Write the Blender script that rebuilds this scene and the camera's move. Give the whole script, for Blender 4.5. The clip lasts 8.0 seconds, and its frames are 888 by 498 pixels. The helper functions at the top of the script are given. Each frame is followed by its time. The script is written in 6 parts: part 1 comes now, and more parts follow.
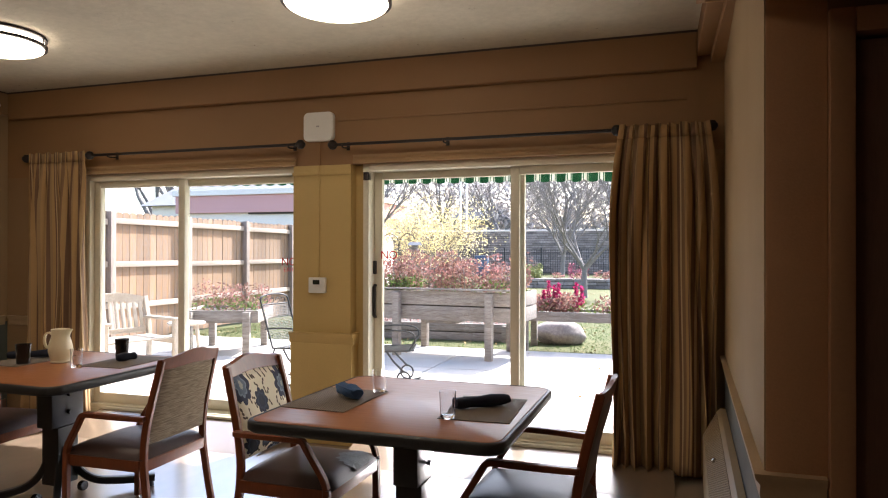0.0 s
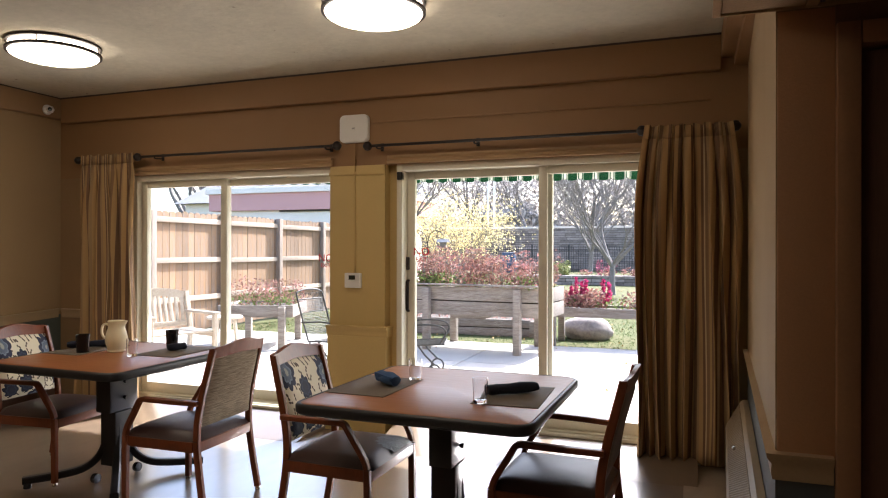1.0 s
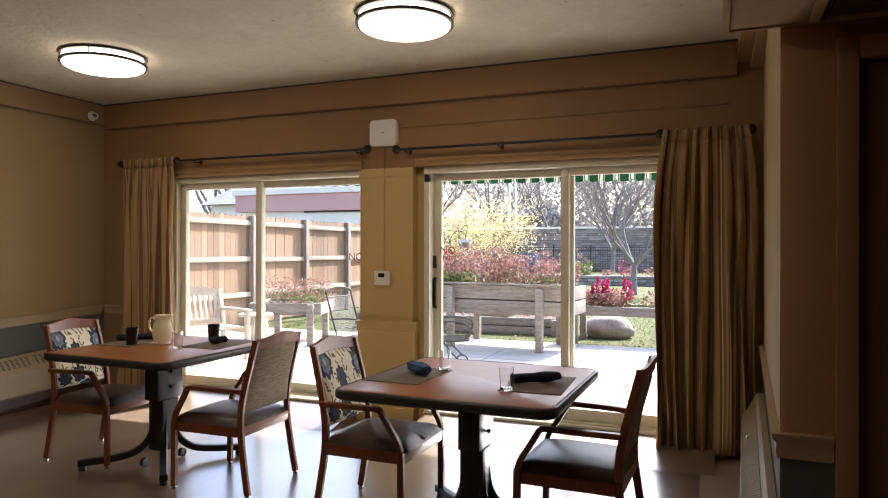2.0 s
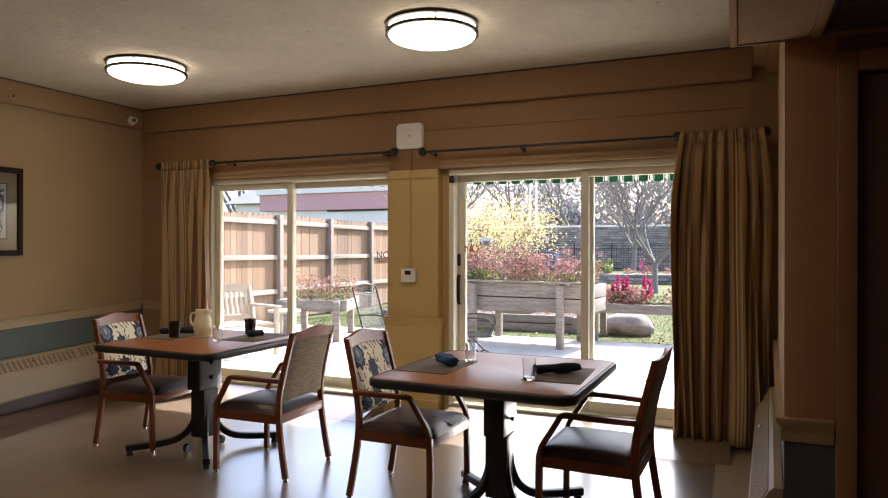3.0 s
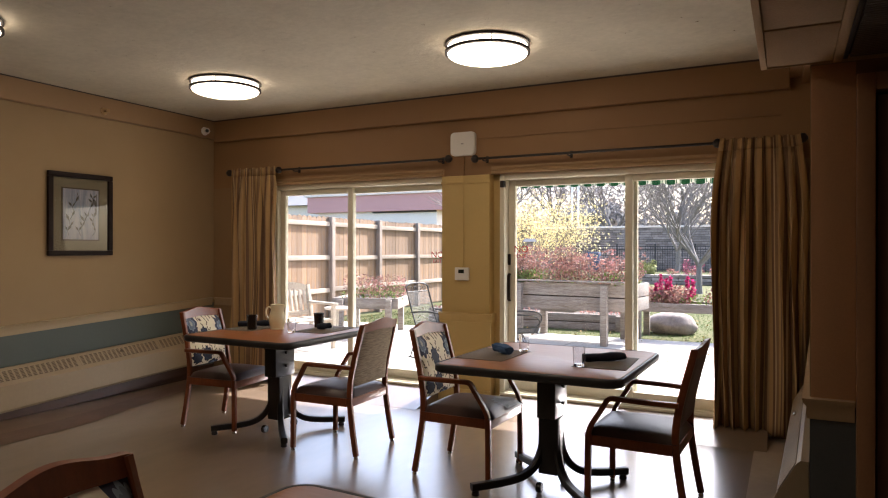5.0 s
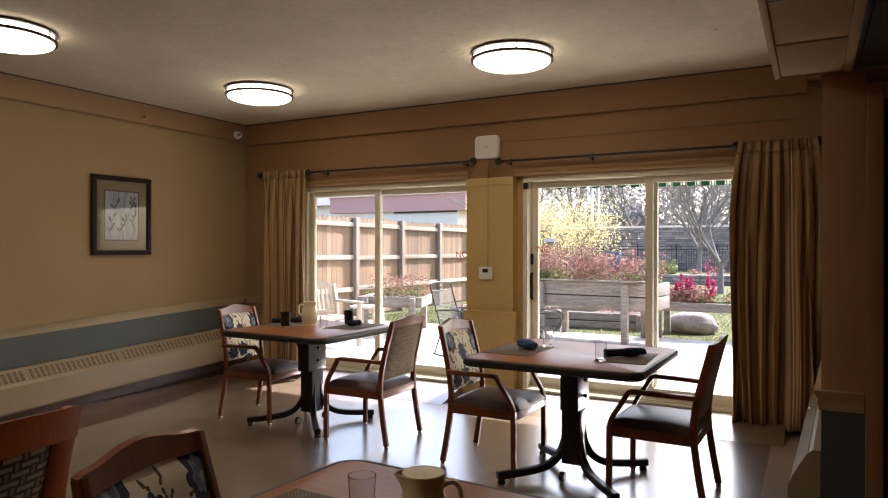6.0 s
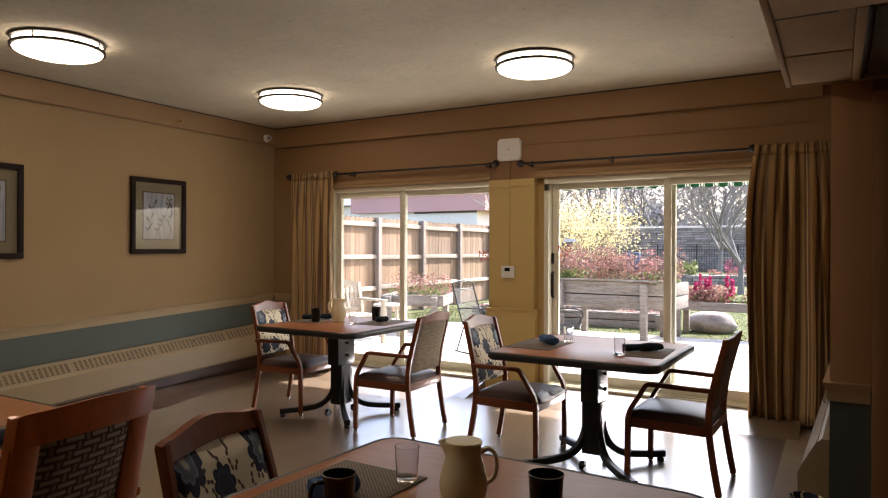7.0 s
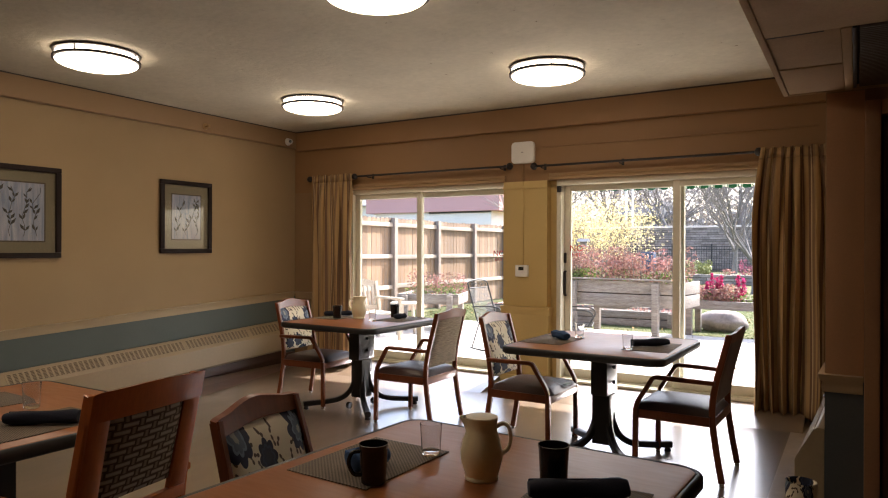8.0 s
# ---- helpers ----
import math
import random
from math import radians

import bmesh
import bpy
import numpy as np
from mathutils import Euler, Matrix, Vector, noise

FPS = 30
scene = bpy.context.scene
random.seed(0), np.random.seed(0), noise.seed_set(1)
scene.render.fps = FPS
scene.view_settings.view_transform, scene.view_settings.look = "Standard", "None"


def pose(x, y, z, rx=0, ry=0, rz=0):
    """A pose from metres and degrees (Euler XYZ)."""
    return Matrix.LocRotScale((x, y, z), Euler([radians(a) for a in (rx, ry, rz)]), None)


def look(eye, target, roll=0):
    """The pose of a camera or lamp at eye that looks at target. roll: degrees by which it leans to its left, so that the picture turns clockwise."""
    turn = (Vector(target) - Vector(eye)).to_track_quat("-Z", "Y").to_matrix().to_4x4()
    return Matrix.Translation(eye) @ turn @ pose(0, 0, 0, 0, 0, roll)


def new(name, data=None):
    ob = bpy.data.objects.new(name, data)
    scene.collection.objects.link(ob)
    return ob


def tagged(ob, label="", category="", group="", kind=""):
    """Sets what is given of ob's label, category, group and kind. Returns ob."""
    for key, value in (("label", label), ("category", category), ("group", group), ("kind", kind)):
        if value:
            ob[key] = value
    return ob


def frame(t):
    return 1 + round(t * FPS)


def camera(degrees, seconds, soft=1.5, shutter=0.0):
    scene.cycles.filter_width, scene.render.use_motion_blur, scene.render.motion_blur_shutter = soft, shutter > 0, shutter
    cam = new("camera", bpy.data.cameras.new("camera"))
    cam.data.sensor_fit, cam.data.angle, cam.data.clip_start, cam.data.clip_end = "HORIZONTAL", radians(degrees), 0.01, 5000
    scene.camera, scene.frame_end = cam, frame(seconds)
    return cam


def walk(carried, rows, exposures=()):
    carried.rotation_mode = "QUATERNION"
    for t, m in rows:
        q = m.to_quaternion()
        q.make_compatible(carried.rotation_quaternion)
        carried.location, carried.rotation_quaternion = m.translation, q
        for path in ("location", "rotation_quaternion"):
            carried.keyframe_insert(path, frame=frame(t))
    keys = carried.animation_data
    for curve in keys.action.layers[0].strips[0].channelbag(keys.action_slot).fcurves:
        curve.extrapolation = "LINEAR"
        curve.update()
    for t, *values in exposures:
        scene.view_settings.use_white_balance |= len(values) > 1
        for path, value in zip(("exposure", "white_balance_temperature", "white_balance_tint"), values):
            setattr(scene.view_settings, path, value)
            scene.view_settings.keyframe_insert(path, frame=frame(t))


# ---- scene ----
cam = camera(66.3, 8.0, soft=1.1)
EXPOSURE = 2.4
PATH = [
    (0, (5.503, -4.553, 1.413), (4.895, -2.647, 1.423), 0.1),
    (0.5, (5.523, -4.653, 1.412), (4.875, -2.761, 1.417), 0.1),
    (1, (5.540, -4.748, 1.410), (4.857, -2.869, 1.411), 0.1),
    (1.5, (5.559, -4.857, 1.398), (4.846, -2.989, 1.401), 0.1),
    (3, (5.635, -5.185, 1.397), (4.839, -3.35, 1.395), 0.1),
    (3.5, (5.656, -5.292, 1.396), (4.833, -3.469, 1.395), 0.1),
    (4, (5.677, -5.401, 1.399), (4.828, -3.59, 1.397), 0.1),
    (4.5, (5.691, -5.499, 1.393), (4.815, -3.701, 1.392), 0.1),
    (6, (5.757, -5.799, 1.392), (4.803, -4.041, 1.392), 0.1),
    (6.5, (5.782, -5.902, 1.39), (4.806, -4.157, 1.389), 0.2),
    (7, (5.818, -6.009, 1.386), (4.817, -4.278, 1.386), 0.2),
    (7.5, (5.872, -6.116, 1.382), (4.849, -4.397, 1.382), 0.2),
    (8, (5.92, -6.221, 1.386), (4.883, -4.51, 1.385), 0.2),
]
walk(cam, [(t, look(eye, target, roll)) for t, eye, target, roll in PATH], [(0.0, EXPOSURE - 0.06, 5950, 16), (3.5, EXPOSURE - 0.16, 6050, 17), (5.0, EXPOSURE - 0.20, 6150, 18), (6.5, EXPOSURE - 0.12, 6180, 17), (8.0, EXPOSURE + 0.04, 6230, 17)])

# ---- light ----
SUN_AZ, SUN_EL = 17.0, 40.0          # degrees from +y towards +x, and above the horizon
world = bpy.data.worlds.new("sky")
scene.world = world
world.use_nodes = True
wn = world.node_tree
sky = wn.nodes.new("ShaderNodeTexSky")
sky.sky_type, sky.sun_disc = "NISHITA", False
sky.ozone_density = 0.4
sky.sun_elevation, sky.sun_rotation = radians(SUN_EL), radians(SUN_AZ)
sky.air_density, sky.dust_density = 1.0, 3.0
wn.links.new(sky.outputs[0], wn.nodes["Background"].inputs[0])
wn.nodes["Background"].inputs[1].default_value = 0.15
sun = new("sun", bpy.data.lights.new("sun", "SUN"))
sun.data.energy, sun.data.angle, sun.data.color = 4.6, radians(0.6), (1.0, 0.94, 0.85)
ca, sa, ce, se = math.cos(radians(SUN_AZ)), math.sin(radians(SUN_AZ)), math.cos(radians(SUN_EL)), math.sin(radians(SUN_EL))
sun.matrix_world = look((sa * ce * 30, ca * ce * 30, se * 30), (0, 0, 0))

# ---- materials ----
MATS = {}


def mat(name, col, rough=0.6, metal=0.0, var=0.12, fine=60.0, coarse=3.0, bump=0.15, tint=None, rand=0.0, island=0.0, coat=0.0, emit=0.0, stretch=(1, 1, 1)):
    """A procedural surface: grain and blotches at two scales, with relief."""
    m = bpy.data.materials.new(name)
    m.use_nodes = True
    t = m.node_tree
    n, l = t.nodes, t.links
    b = n["Principled BSDF"]
    tc = n.new("ShaderNodeTexCoord")
    mp = n.new("ShaderNodeMapping")
    mp.inputs["Scale"].default_value = stretch
    l.new(tc.outputs["Object"], mp.inputs[0])
    a, c = n.new("ShaderNodeTexNoise"), n.new("ShaderNodeTexNoise")
    a.inputs["Scale"].default_value, c.inputs["Scale"].default_value = fine, coarse
    a.inputs["Detail"].default_value, c.inputs["Detail"].default_value = 4, 5
    l.new(mp.outputs[0], a.inputs[0]), l.new(mp.outputs[0], c.inputs[0])
    tint = tint or [v * 0.55 for v in col]
    mix = n.new("ShaderNodeMix")
    mix.data_type = "RGBA"
    mix.inputs[6].default_value, mix.inputs[7].default_value = (*col, 1), (*tint, 1)
    add = n.new("ShaderNodeMath")
    add.operation = "ADD"
    l.new(a.outputs[0], add.inputs[0]), l.new(c.outputs[0], add.inputs[1])
    rng = n.new("ShaderNodeMapRange")
    rng.inputs[1].default_value, rng.inputs[2].default_value = 0.7, 1.3
    rng.inputs[3].default_value, rng.inputs[4].default_value = 0.0, min(1.0, var * 3.2)
    l.new(add.outputs[0], rng.inputs[0]), l.new(rng.outputs[0], mix.inputs[0])
    out = mix.outputs[2]
    if rand or island:
        src = n.new("ShaderNodeObjectInfo").outputs["Random"] if rand else n.new("ShaderNodeNewGeometry").outputs["Random Per Island"]
        k = rand or island
        r2 = n.new("ShaderNodeMapRange")
        r2.inputs[3].default_value, r2.inputs[4].default_value = 1 - k, 1 + k
        hsv = n.new("ShaderNodeHueSaturation")
        l.new(src, r2.inputs[0]), l.new(r2.outputs[0], hsv.inputs["Value"]), l.new(out, hsv.inputs["Color"])
        out = hsv.outputs[0]
    l.new(out, b.inputs["Base Color"])
    rr = n.new("ShaderNodeMapRange")
    rr.inputs[3].default_value, rr.inputs[4].default_value = max(0.03, rough - 0.08), min(1, rough + 0.08)
    l.new(c.outputs[0], rr.inputs[0]), l.new(rr.outputs[0], b.inputs["Roughness"])
    b.inputs["Metallic"].default_value = metal
    b.inputs["Coat Weight"].default_value = coat
    b.inputs["Coat Roughness"].default_value = 0.16
    if bump:
        bp = n.new("ShaderNodeBump")
        bp.inputs["Strength"].default_value, bp.inputs["Distance"].default_value = bump, 0.004
        l.new(a.outputs[0], bp.inputs["Height"]), l.new(bp.outputs[0], b.inputs["Normal"])
    if emit:
        b.inputs["Emission Color"].default_value, b.inputs["Emission Strength"].default_value = (*col, 1), emit
    MATS[name] = m
    return m


def tree_of(m):
    return m.node_tree.nodes, m.node_tree.links, m.node_tree.nodes["Principled BSDF"]


def ramp(n, stops, interp="LINEAR"):
    r = n.new("ShaderNodeValToRGB")
    r.color_ramp.interpolation = interp
    e = r.color_ramp.elements
    while len(e) < len(stops):
        e.new(0.5)
    for i, (p, c) in enumerate(stops):
        e[i].position, e[i].color = p, (*c, 1)
    return r


def glass_pane(name, tint=(0.97, 0.985, 0.98)):
    m = bpy.data.materials.new(name)
    m.use_nodes = True
    n, l = m.node_tree.nodes, m.node_tree.links
    tr, gl, lw, mx = n.new("ShaderNodeBsdfTransparent"), n.new("ShaderNodeBsdfGlossy"), n.new("ShaderNodeLayerWeight"), n.new("ShaderNodeMixShader")
    pw, sc = n.new("ShaderNodeMath"), n.new("ShaderNodeMath")
    pw.operation, pw.inputs[1].default_value = "POWER", 5.0
    sc.operation, sc.inputs[1].default_value, sc.inputs[2].default_value = "MULTIPLY_ADD", 0.8, 0.03
    l.new(lw.outputs["Facing"], pw.inputs[0]), l.new(pw.outputs[0], sc.inputs[0])
    tr.inputs[0].default_value = (*tint, 1)
    gl.inputs["Roughness"].default_value = 0.02
    lw.inputs[0].default_value = 0.5
    l.new(sc.outputs[0], mx.inputs[0]), l.new(tr.outputs[0], mx.inputs[1]), l.new(gl.outputs[0], mx.inputs[2])
    l.new(mx.outputs[0], n["Material Output"].inputs[0])
    return m


WALL = mat("tan_wall", (0.340, 0.236, 0.122), 0.75, var=0.07, fine=180, coarse=2, bump=0.25)
PILLAR = mat("ochre_paint", (0.58, 0.42, 0.16), 0.6, var=0.06, fine=150, coarse=2, bump=0.2)
BEAMW = mat("tan_beam_paint", (0.30, 0.188, 0.092), 0.65, var=0.08, fine=150, coarse=1.5, bump=0.2)
BROWN = mat("brown_header_paint", (0.30, 0.168, 0.072), 0.65, var=0.08, fine=150, coarse=1.5, bump=0.2)
CEIL = mat("troweled_plaster", (0.58, 0.535, 0.42), 0.9, var=0.10, fine=22, coarse=3, bump=0.9)
# pits and specks in the plaster
n, l, b = tree_of(CEIL)
sp = n.new("ShaderNodeTexNoise")
sp.inputs["Scale"].default_value, sp.inputs["Detail"].default_value, sp.inputs["Roughness"].default_value = 11.0, 8, 0.72
spr = ramp(n, [(0.0, (1, 1, 1)), (0.665, (1, 1, 1)), (0.70, (0.35, 0.3, 0.25))])
old = b.inputs["Base Color"].links[0].from_socket
tcc = n.new("ShaderNodeTexCoord")
sm = n.new("ShaderNodeMix")
sm.data_type, sm.blend_type = "RGBA", "MULTIPLY"
sm.inputs[0].default_value = 1.0
l.new(tcc.outputs["Object"], sp.inputs[0]), l.new(sp.outputs[0], spr.inputs[0]), l.new(old, sm.inputs[6]), l.new(spr.outputs[0], sm.inputs[7]), l.new(sm.outputs[2], b.inputs["Base Color"])
TEAL = mat("teal_wainscot", (0.085, 0.106, 0.095), 0.6, var=0.08, fine=120, coarse=2)
TRIM = mat("cream_trim", (0.42, 0.32, 0.19), 0.45, var=0.05, fine=80, coarse=3, bump=0.08)
TRIMW = mat("tan_trim", (0.44, 0.31, 0.18), 0.45, var=0.06, fine=80, coarse=3, bump=0.08)
HEADT = mat("brown_head_trim", (0.36, 0.23, 0.115), 0.5, var=0.06, fine=80, coarse=3, bump=0.08)
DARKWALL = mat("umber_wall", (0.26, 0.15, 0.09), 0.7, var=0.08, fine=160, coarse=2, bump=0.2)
CASING = mat("brown_casing_paint", (0.36, 0.19, 0.095), 0.5, var=0.08, fine=80, coarse=3, bump=0.08)
DOORWOOD = mat("umber_door", (0.19, 0.10, 0.065), 0.5, var=0.15, fine=30, coarse=4, stretch=(6, 6, 0.6))
VINYL = mat("cream_vinyl_profile", (0.72, 0.68, 0.55), 0.4, var=0.04, fine=60, coarse=4, bump=0.04)
FLOOR = mat("beige_sheet_floor", (0.215, 0.152, 0.10), 0.34, coat=1.0, var=0.22, fine=14, coarse=2.5, bump=0.05, tint=(0.165, 0.12, 0.08), stretch=(1, 0.35, 1))
FLOOR.node_tree.nodes["Principled BSDF"].inputs["Specular IOR Level"].default_value = 0.9
FLOOR.node_tree.nodes["Principled BSDF"].inputs["Coat Roughness"].default_value = 0.23
FLOOR.node_tree.nodes["Principled BSDF"].inputs["Coat IOR"].default_value = 2.1
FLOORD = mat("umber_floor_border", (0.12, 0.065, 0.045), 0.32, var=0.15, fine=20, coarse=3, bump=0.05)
HEATER = mat("cream_enamel", (0.36, 0.275, 0.17), 0.4, var=0.06, fine=40, coarse=2, bump=0.04)
# dark sheets in these two colours stand in for shade inside slots and gaps
GRILLE = mat("brown_slot_shade", (0.13, 0.092, 0.055), 0.7, var=0.1)
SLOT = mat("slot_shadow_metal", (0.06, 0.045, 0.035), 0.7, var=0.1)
BRONZE = mat("oil_rubbed_bronze", (0.016, 0.010, 0.009), 0.5, metal=0.1, var=0.15, bump=0.05)
BLACKM = mat("black_powdercoat", (0.018, 0.017, 0.018), 0.38, metal=0.2, var=0.2, fine=200, bump=0.08)
CHERRY = mat("cherry_stained_wood", (0.205, 0.056, 0.020), 0.38, var=0.16, fine=16, coarse=5, bump=0.05, tint=(0.11, 0.033, 0.014), stretch=(6, 6, 1), coat=0.2)
ORANGE = mat("amber_stained_wood", (0.55, 0.14, 0.026), 0.33, var=0.18, fine=16, coarse=5, bump=0.05, tint=(0.38, 0.10, 0.022), stretch=(6, 6, 1), coat=0.3)
TOP = mat("cherry_laminate", (0.36, 0.135, 0.045), 0.36, var=0.12, fine=10, coarse=4, bump=0, tint=(0.25, 0.085, 0.03), stretch=(2, 14, 2), coat=0.15)
TOP.node_tree.nodes["Principled BSDF"].inputs["Coat Roughness"].default_value = 0.32
for m, spec in ((CHERRY, 0.22), (TOP, 0.25)):
    m.node_tree.nodes["Principled BSDF"].inputs["Specular IOR Level"].default_value = spec
EDGE = mat("black_rubber_edge", (0.02, 0.02, 0.021), 0.42, var=0.1, bump=0.05)
SEAT = mat("umber_vinyl_upholstery", (0.060, 0.032, 0.027), 0.38, var=0.25, fine=220, coarse=4, bump=0.12)
SEAT.node_tree.nodes["Principled BSDF"].inputs["Specular IOR Level"].default_value = 0.35
REARV = mat("maroon_vinyl_upholstery", (0.085, 0.032, 0.026), 0.42, var=0.2, fine=220, coarse=4, bump=0.12)
NAVY = mat("navy_cotton", (0.012, 0.016, 0.035), 0.9, var=0.25, fine=260, coarse=8, bump=0.4)
BLUE = mat("faded_blue_cotton", (0.045, 0.11, 0.26), 0.9, var=0.3, fine=260, coarse=8, bump=0.4)
BLACKP = mat("black_plastic", (0.008, 0.008, 0.01), 0.25, var=0.1, bump=0.02)
IVORY = mat("ivory_plastic", (0.88, 0.80, 0.55), 0.35, var=0.04, fine=60, bump=0.03)
WHITE = mat("white_plastic", (0.78, 0.77, 0.74), 0.4, var=0.03, fine=80, bump=0.03)
BRASS = mat("aged_brass", (0.42, 0.27, 0.13), 0.32, metal=0.9, var=0.15, bump=0.03)
CHROME = mat("brushed_chrome", (0.6, 0.58, 0.55), 0.25, metal=1.0, var=0.05, bump=0.02)
LAMP = mat("lit_opal_glass", (1.0, 0.83, 0.59), 0.4, var=0.0, bump=0, emit=2.25)
FRAMEW = mat("espresso_picture_wood", (0.014, 0.006, 0.005), 0.55, var=0.2, fine=30, bump=0.08)
FRAMEW.node_tree.nodes["Principled BSDF"].inputs["Specular IOR Level"].default_value = 0.2
MATBOARD = mat("khaki_mat_board", (0.17, 0.145, 0.09), 0.85, var=0.05, fine=200)
SCREEN = mat("dark_display", (0.02, 0.025, 0.02), 0.2, var=0.05, bump=0)
RED = mat("red_vinyl_lettering", (0.55, 0.03, 0.03), 0.5, var=0.03, bump=0)
TILE = mat("ceiling_tile", (0.46, 0.30, 0.15), 0.9, var=0.12, fine=120, coarse=4, bump=0.5)
CONC = mat("patio_concrete", (0.55, 0.52, 0.48), 0.85, var=0.14, fine=70, coarse=1.6, bump=0.25, rand=0.05)
GREYW = mat("weathered_grey_timber", (0.30, 0.265, 0.235), 0.8, var=0.28, fine=12, coarse=3, bump=0.35, tint=(0.14, 0.11, 0.085), stretch=(1, 9, 9), rand=0.15)
FENCEW = mat("weathered_cedar", (0.27, 0.140, 0.052), 0.8, var=0.5, fine=10, coarse=2.2, bump=0.3, tint=(0.19, 0.155, 0.13), stretch=(9, 9, 0.8), rand=0.28)
FENCER = mat("bleached_cedar_rail", (0.40, 0.335, 0.27), 0.8, var=0.25, fine=12, coarse=3, bump=0.3, tint=(0.30, 0.22, 0.16), stretch=(9, 1, 9), rand=0.1)
POSTW = mat("grey_post_timber", (0.33, 0.26, 0.21), 0.8, var=0.25, fine=12, coarse=3, bump=0.3, stretch=(9, 9, 1), rand=0.1)
BENCHW = mat("bleached_teak", (0.46, 0.41, 0.34), 0.75, var=0.2, fine=14, coarse=4, bump=0.2, tint=(0.28, 0.235, 0.19), stretch=(4, 1, 4))
GRASS = mat("autumn_lawn", (0.075, 0.09, 0.035), 0.95, var=0.2, fine=60, coarse=1.2, bump=0.5, tint=(0.12, 0.10, 0.055))
BLADE = mat("grass_blades", (0.07, 0.115, 0.03), 0.8, var=0.2, fine=8, coarse=1, bump=0, island=0.35)
DRYLEAF = mat("fallen_leaves", (0.42, 0.27, 0.10), 0.85, var=0.3, fine=6, coarse=1, bump=0, island=0.4)
BARKM = mat("grey_bark", (0.25, 0.22, 0.20), 0.9, var=0.3, fine=30, coarse=6, bump=0.6, stretch=(3, 3, 0.8))
YELLOW = mat("yellow_autumn_leaves", (0.80, 0.68, 0.36), 0.7, var=0.2, fine=5, coarse=1, bump=0, island=0.3, tint=(0.70, 0.58, 0.24))
RUSSET = mat("russet_shrub_leaves", (0.36, 0.155, 0.145), 0.75, var=0.5, fine=9, coarse=2.5, bump=0, island=0.45, tint=(0.20, 0.13, 0.085))
GREENL = mat("green_shrub_leaves", (0.16, 0.22, 0.06), 0.75, var=0.4, fine=9, coarse=2.5, bump=0, island=0.4)
MAGENTA = mat("magenta_celosia", (0.42, 0.03, 0.12), 0.75, var=0.25, fine=12, coarse=3, bump=0, island=0.4)
# leaf colour paled and greyed to stand in for distance haze
WOODS = mat("haze_paled_woods", (0.58, 0.53, 0.51), 0.95, var=0.5, fine=2, coarse=0.4, bump=0, island=0.3, tint=(0.46, 0.42, 0.37))
PINEM = mat("pine_needles", (0.04, 0.075, 0.045), 0.9, var=0.4, fine=2, coarse=0.5, bump=0, island=0.4)
STONE = mat("grey_ledge_stone", (0.36, 0.30, 0.265), 0.9, var=0.3, fine=8, coarse=1.5, bump=0.5, island=0.32)
BOULD = mat("granite_boulder", (0.34, 0.29, 0.26), 0.85, var=0.35, fine=25, coarse=4, bump=0.8)
PINK = mat("rose_fascia", (0.66, 0.34, 0.31), 0.7, var=0.06, fine=10, coarse=0.5)
STUCCO = mat("white_stucco", (0.93, 0.81, 0.71), 0.85, var=0.08, fine=20, coarse=0.8)
ROOFG = mat("grey_roofing", (0.22, 0.22, 0.23), 0.9, var=0.15, fine=6, coarse=0.8)
SOIL = mat("potting_soil", (0.06, 0.045, 0.035), 0.95, var=0.3, fine=40, coarse=5, bump=0.8)
WIRE = mat("dark_wrought_iron", (0.03, 0.032, 0.035), 0.45, metal=0.4, var=0.2, bump=0.1)
MESHM = mat("grey_chair_mesh", (0.07, 0.072, 0.075), 0.6, metal=0.3, var=0.2, fine=300)
BLUEBIN = mat("blue_plastic", (0.035, 0.07, 0.13), 0.5, var=0.05)


def let_light_through(m, share):
    """Thin leaves also pass light on to their far side."""
    nd, lk = m.node_tree.nodes, m.node_tree.links
    b = nd["Principled BSDF"]
    tr, mx = nd.new("ShaderNodeBsdfTranslucent"), nd.new("ShaderNodeMixShader")
    mx.inputs[0].default_value = share
    lk.new(b.inputs["Base Color"].links[0].from_socket, tr.inputs[0])
    lk.new(b.outputs[0], mx.inputs[1]), lk.new(tr.outputs[0], mx.inputs[2]), lk.new(mx.outputs[0], nd["Material Output"].inputs[0])


for m, share in ((YELLOW, 0.3), (RUSSET, 0.3), (GREENL, 0.45), (MAGENTA, 0.4), (BLADE, 0.45)):
    let_light_through(m, share)
for m in (GRASS, CONC, WOODS):
    m.node_tree.nodes["Principled BSDF"].inputs["Specular IOR Level"].default_value = 0.08
PANE = glass_pane("door_glass")
ARTGLASS = glass_pane("picture_glass", (1, 1, 1))

# drinking glass
TUMB = bpy.data.materials.new("clear_tumbler")
TUMB.use_nodes = True
TUMB.node_tree.nodes["Principled BSDF"].inputs["Transmission Weight"].default_value = 1.0
TUMB.node_tree.nodes["Principled BSDF"].inputs["Roughness"].default_value = 0.04
TUMB.node_tree.nodes["Principled BSDF"].inputs["IOR"].default_value = 1.3
TUMB.node_tree.nodes["Principled BSDF"].inputs["Base Color"].default_value = (0.93, 0.93, 0.94, 1)

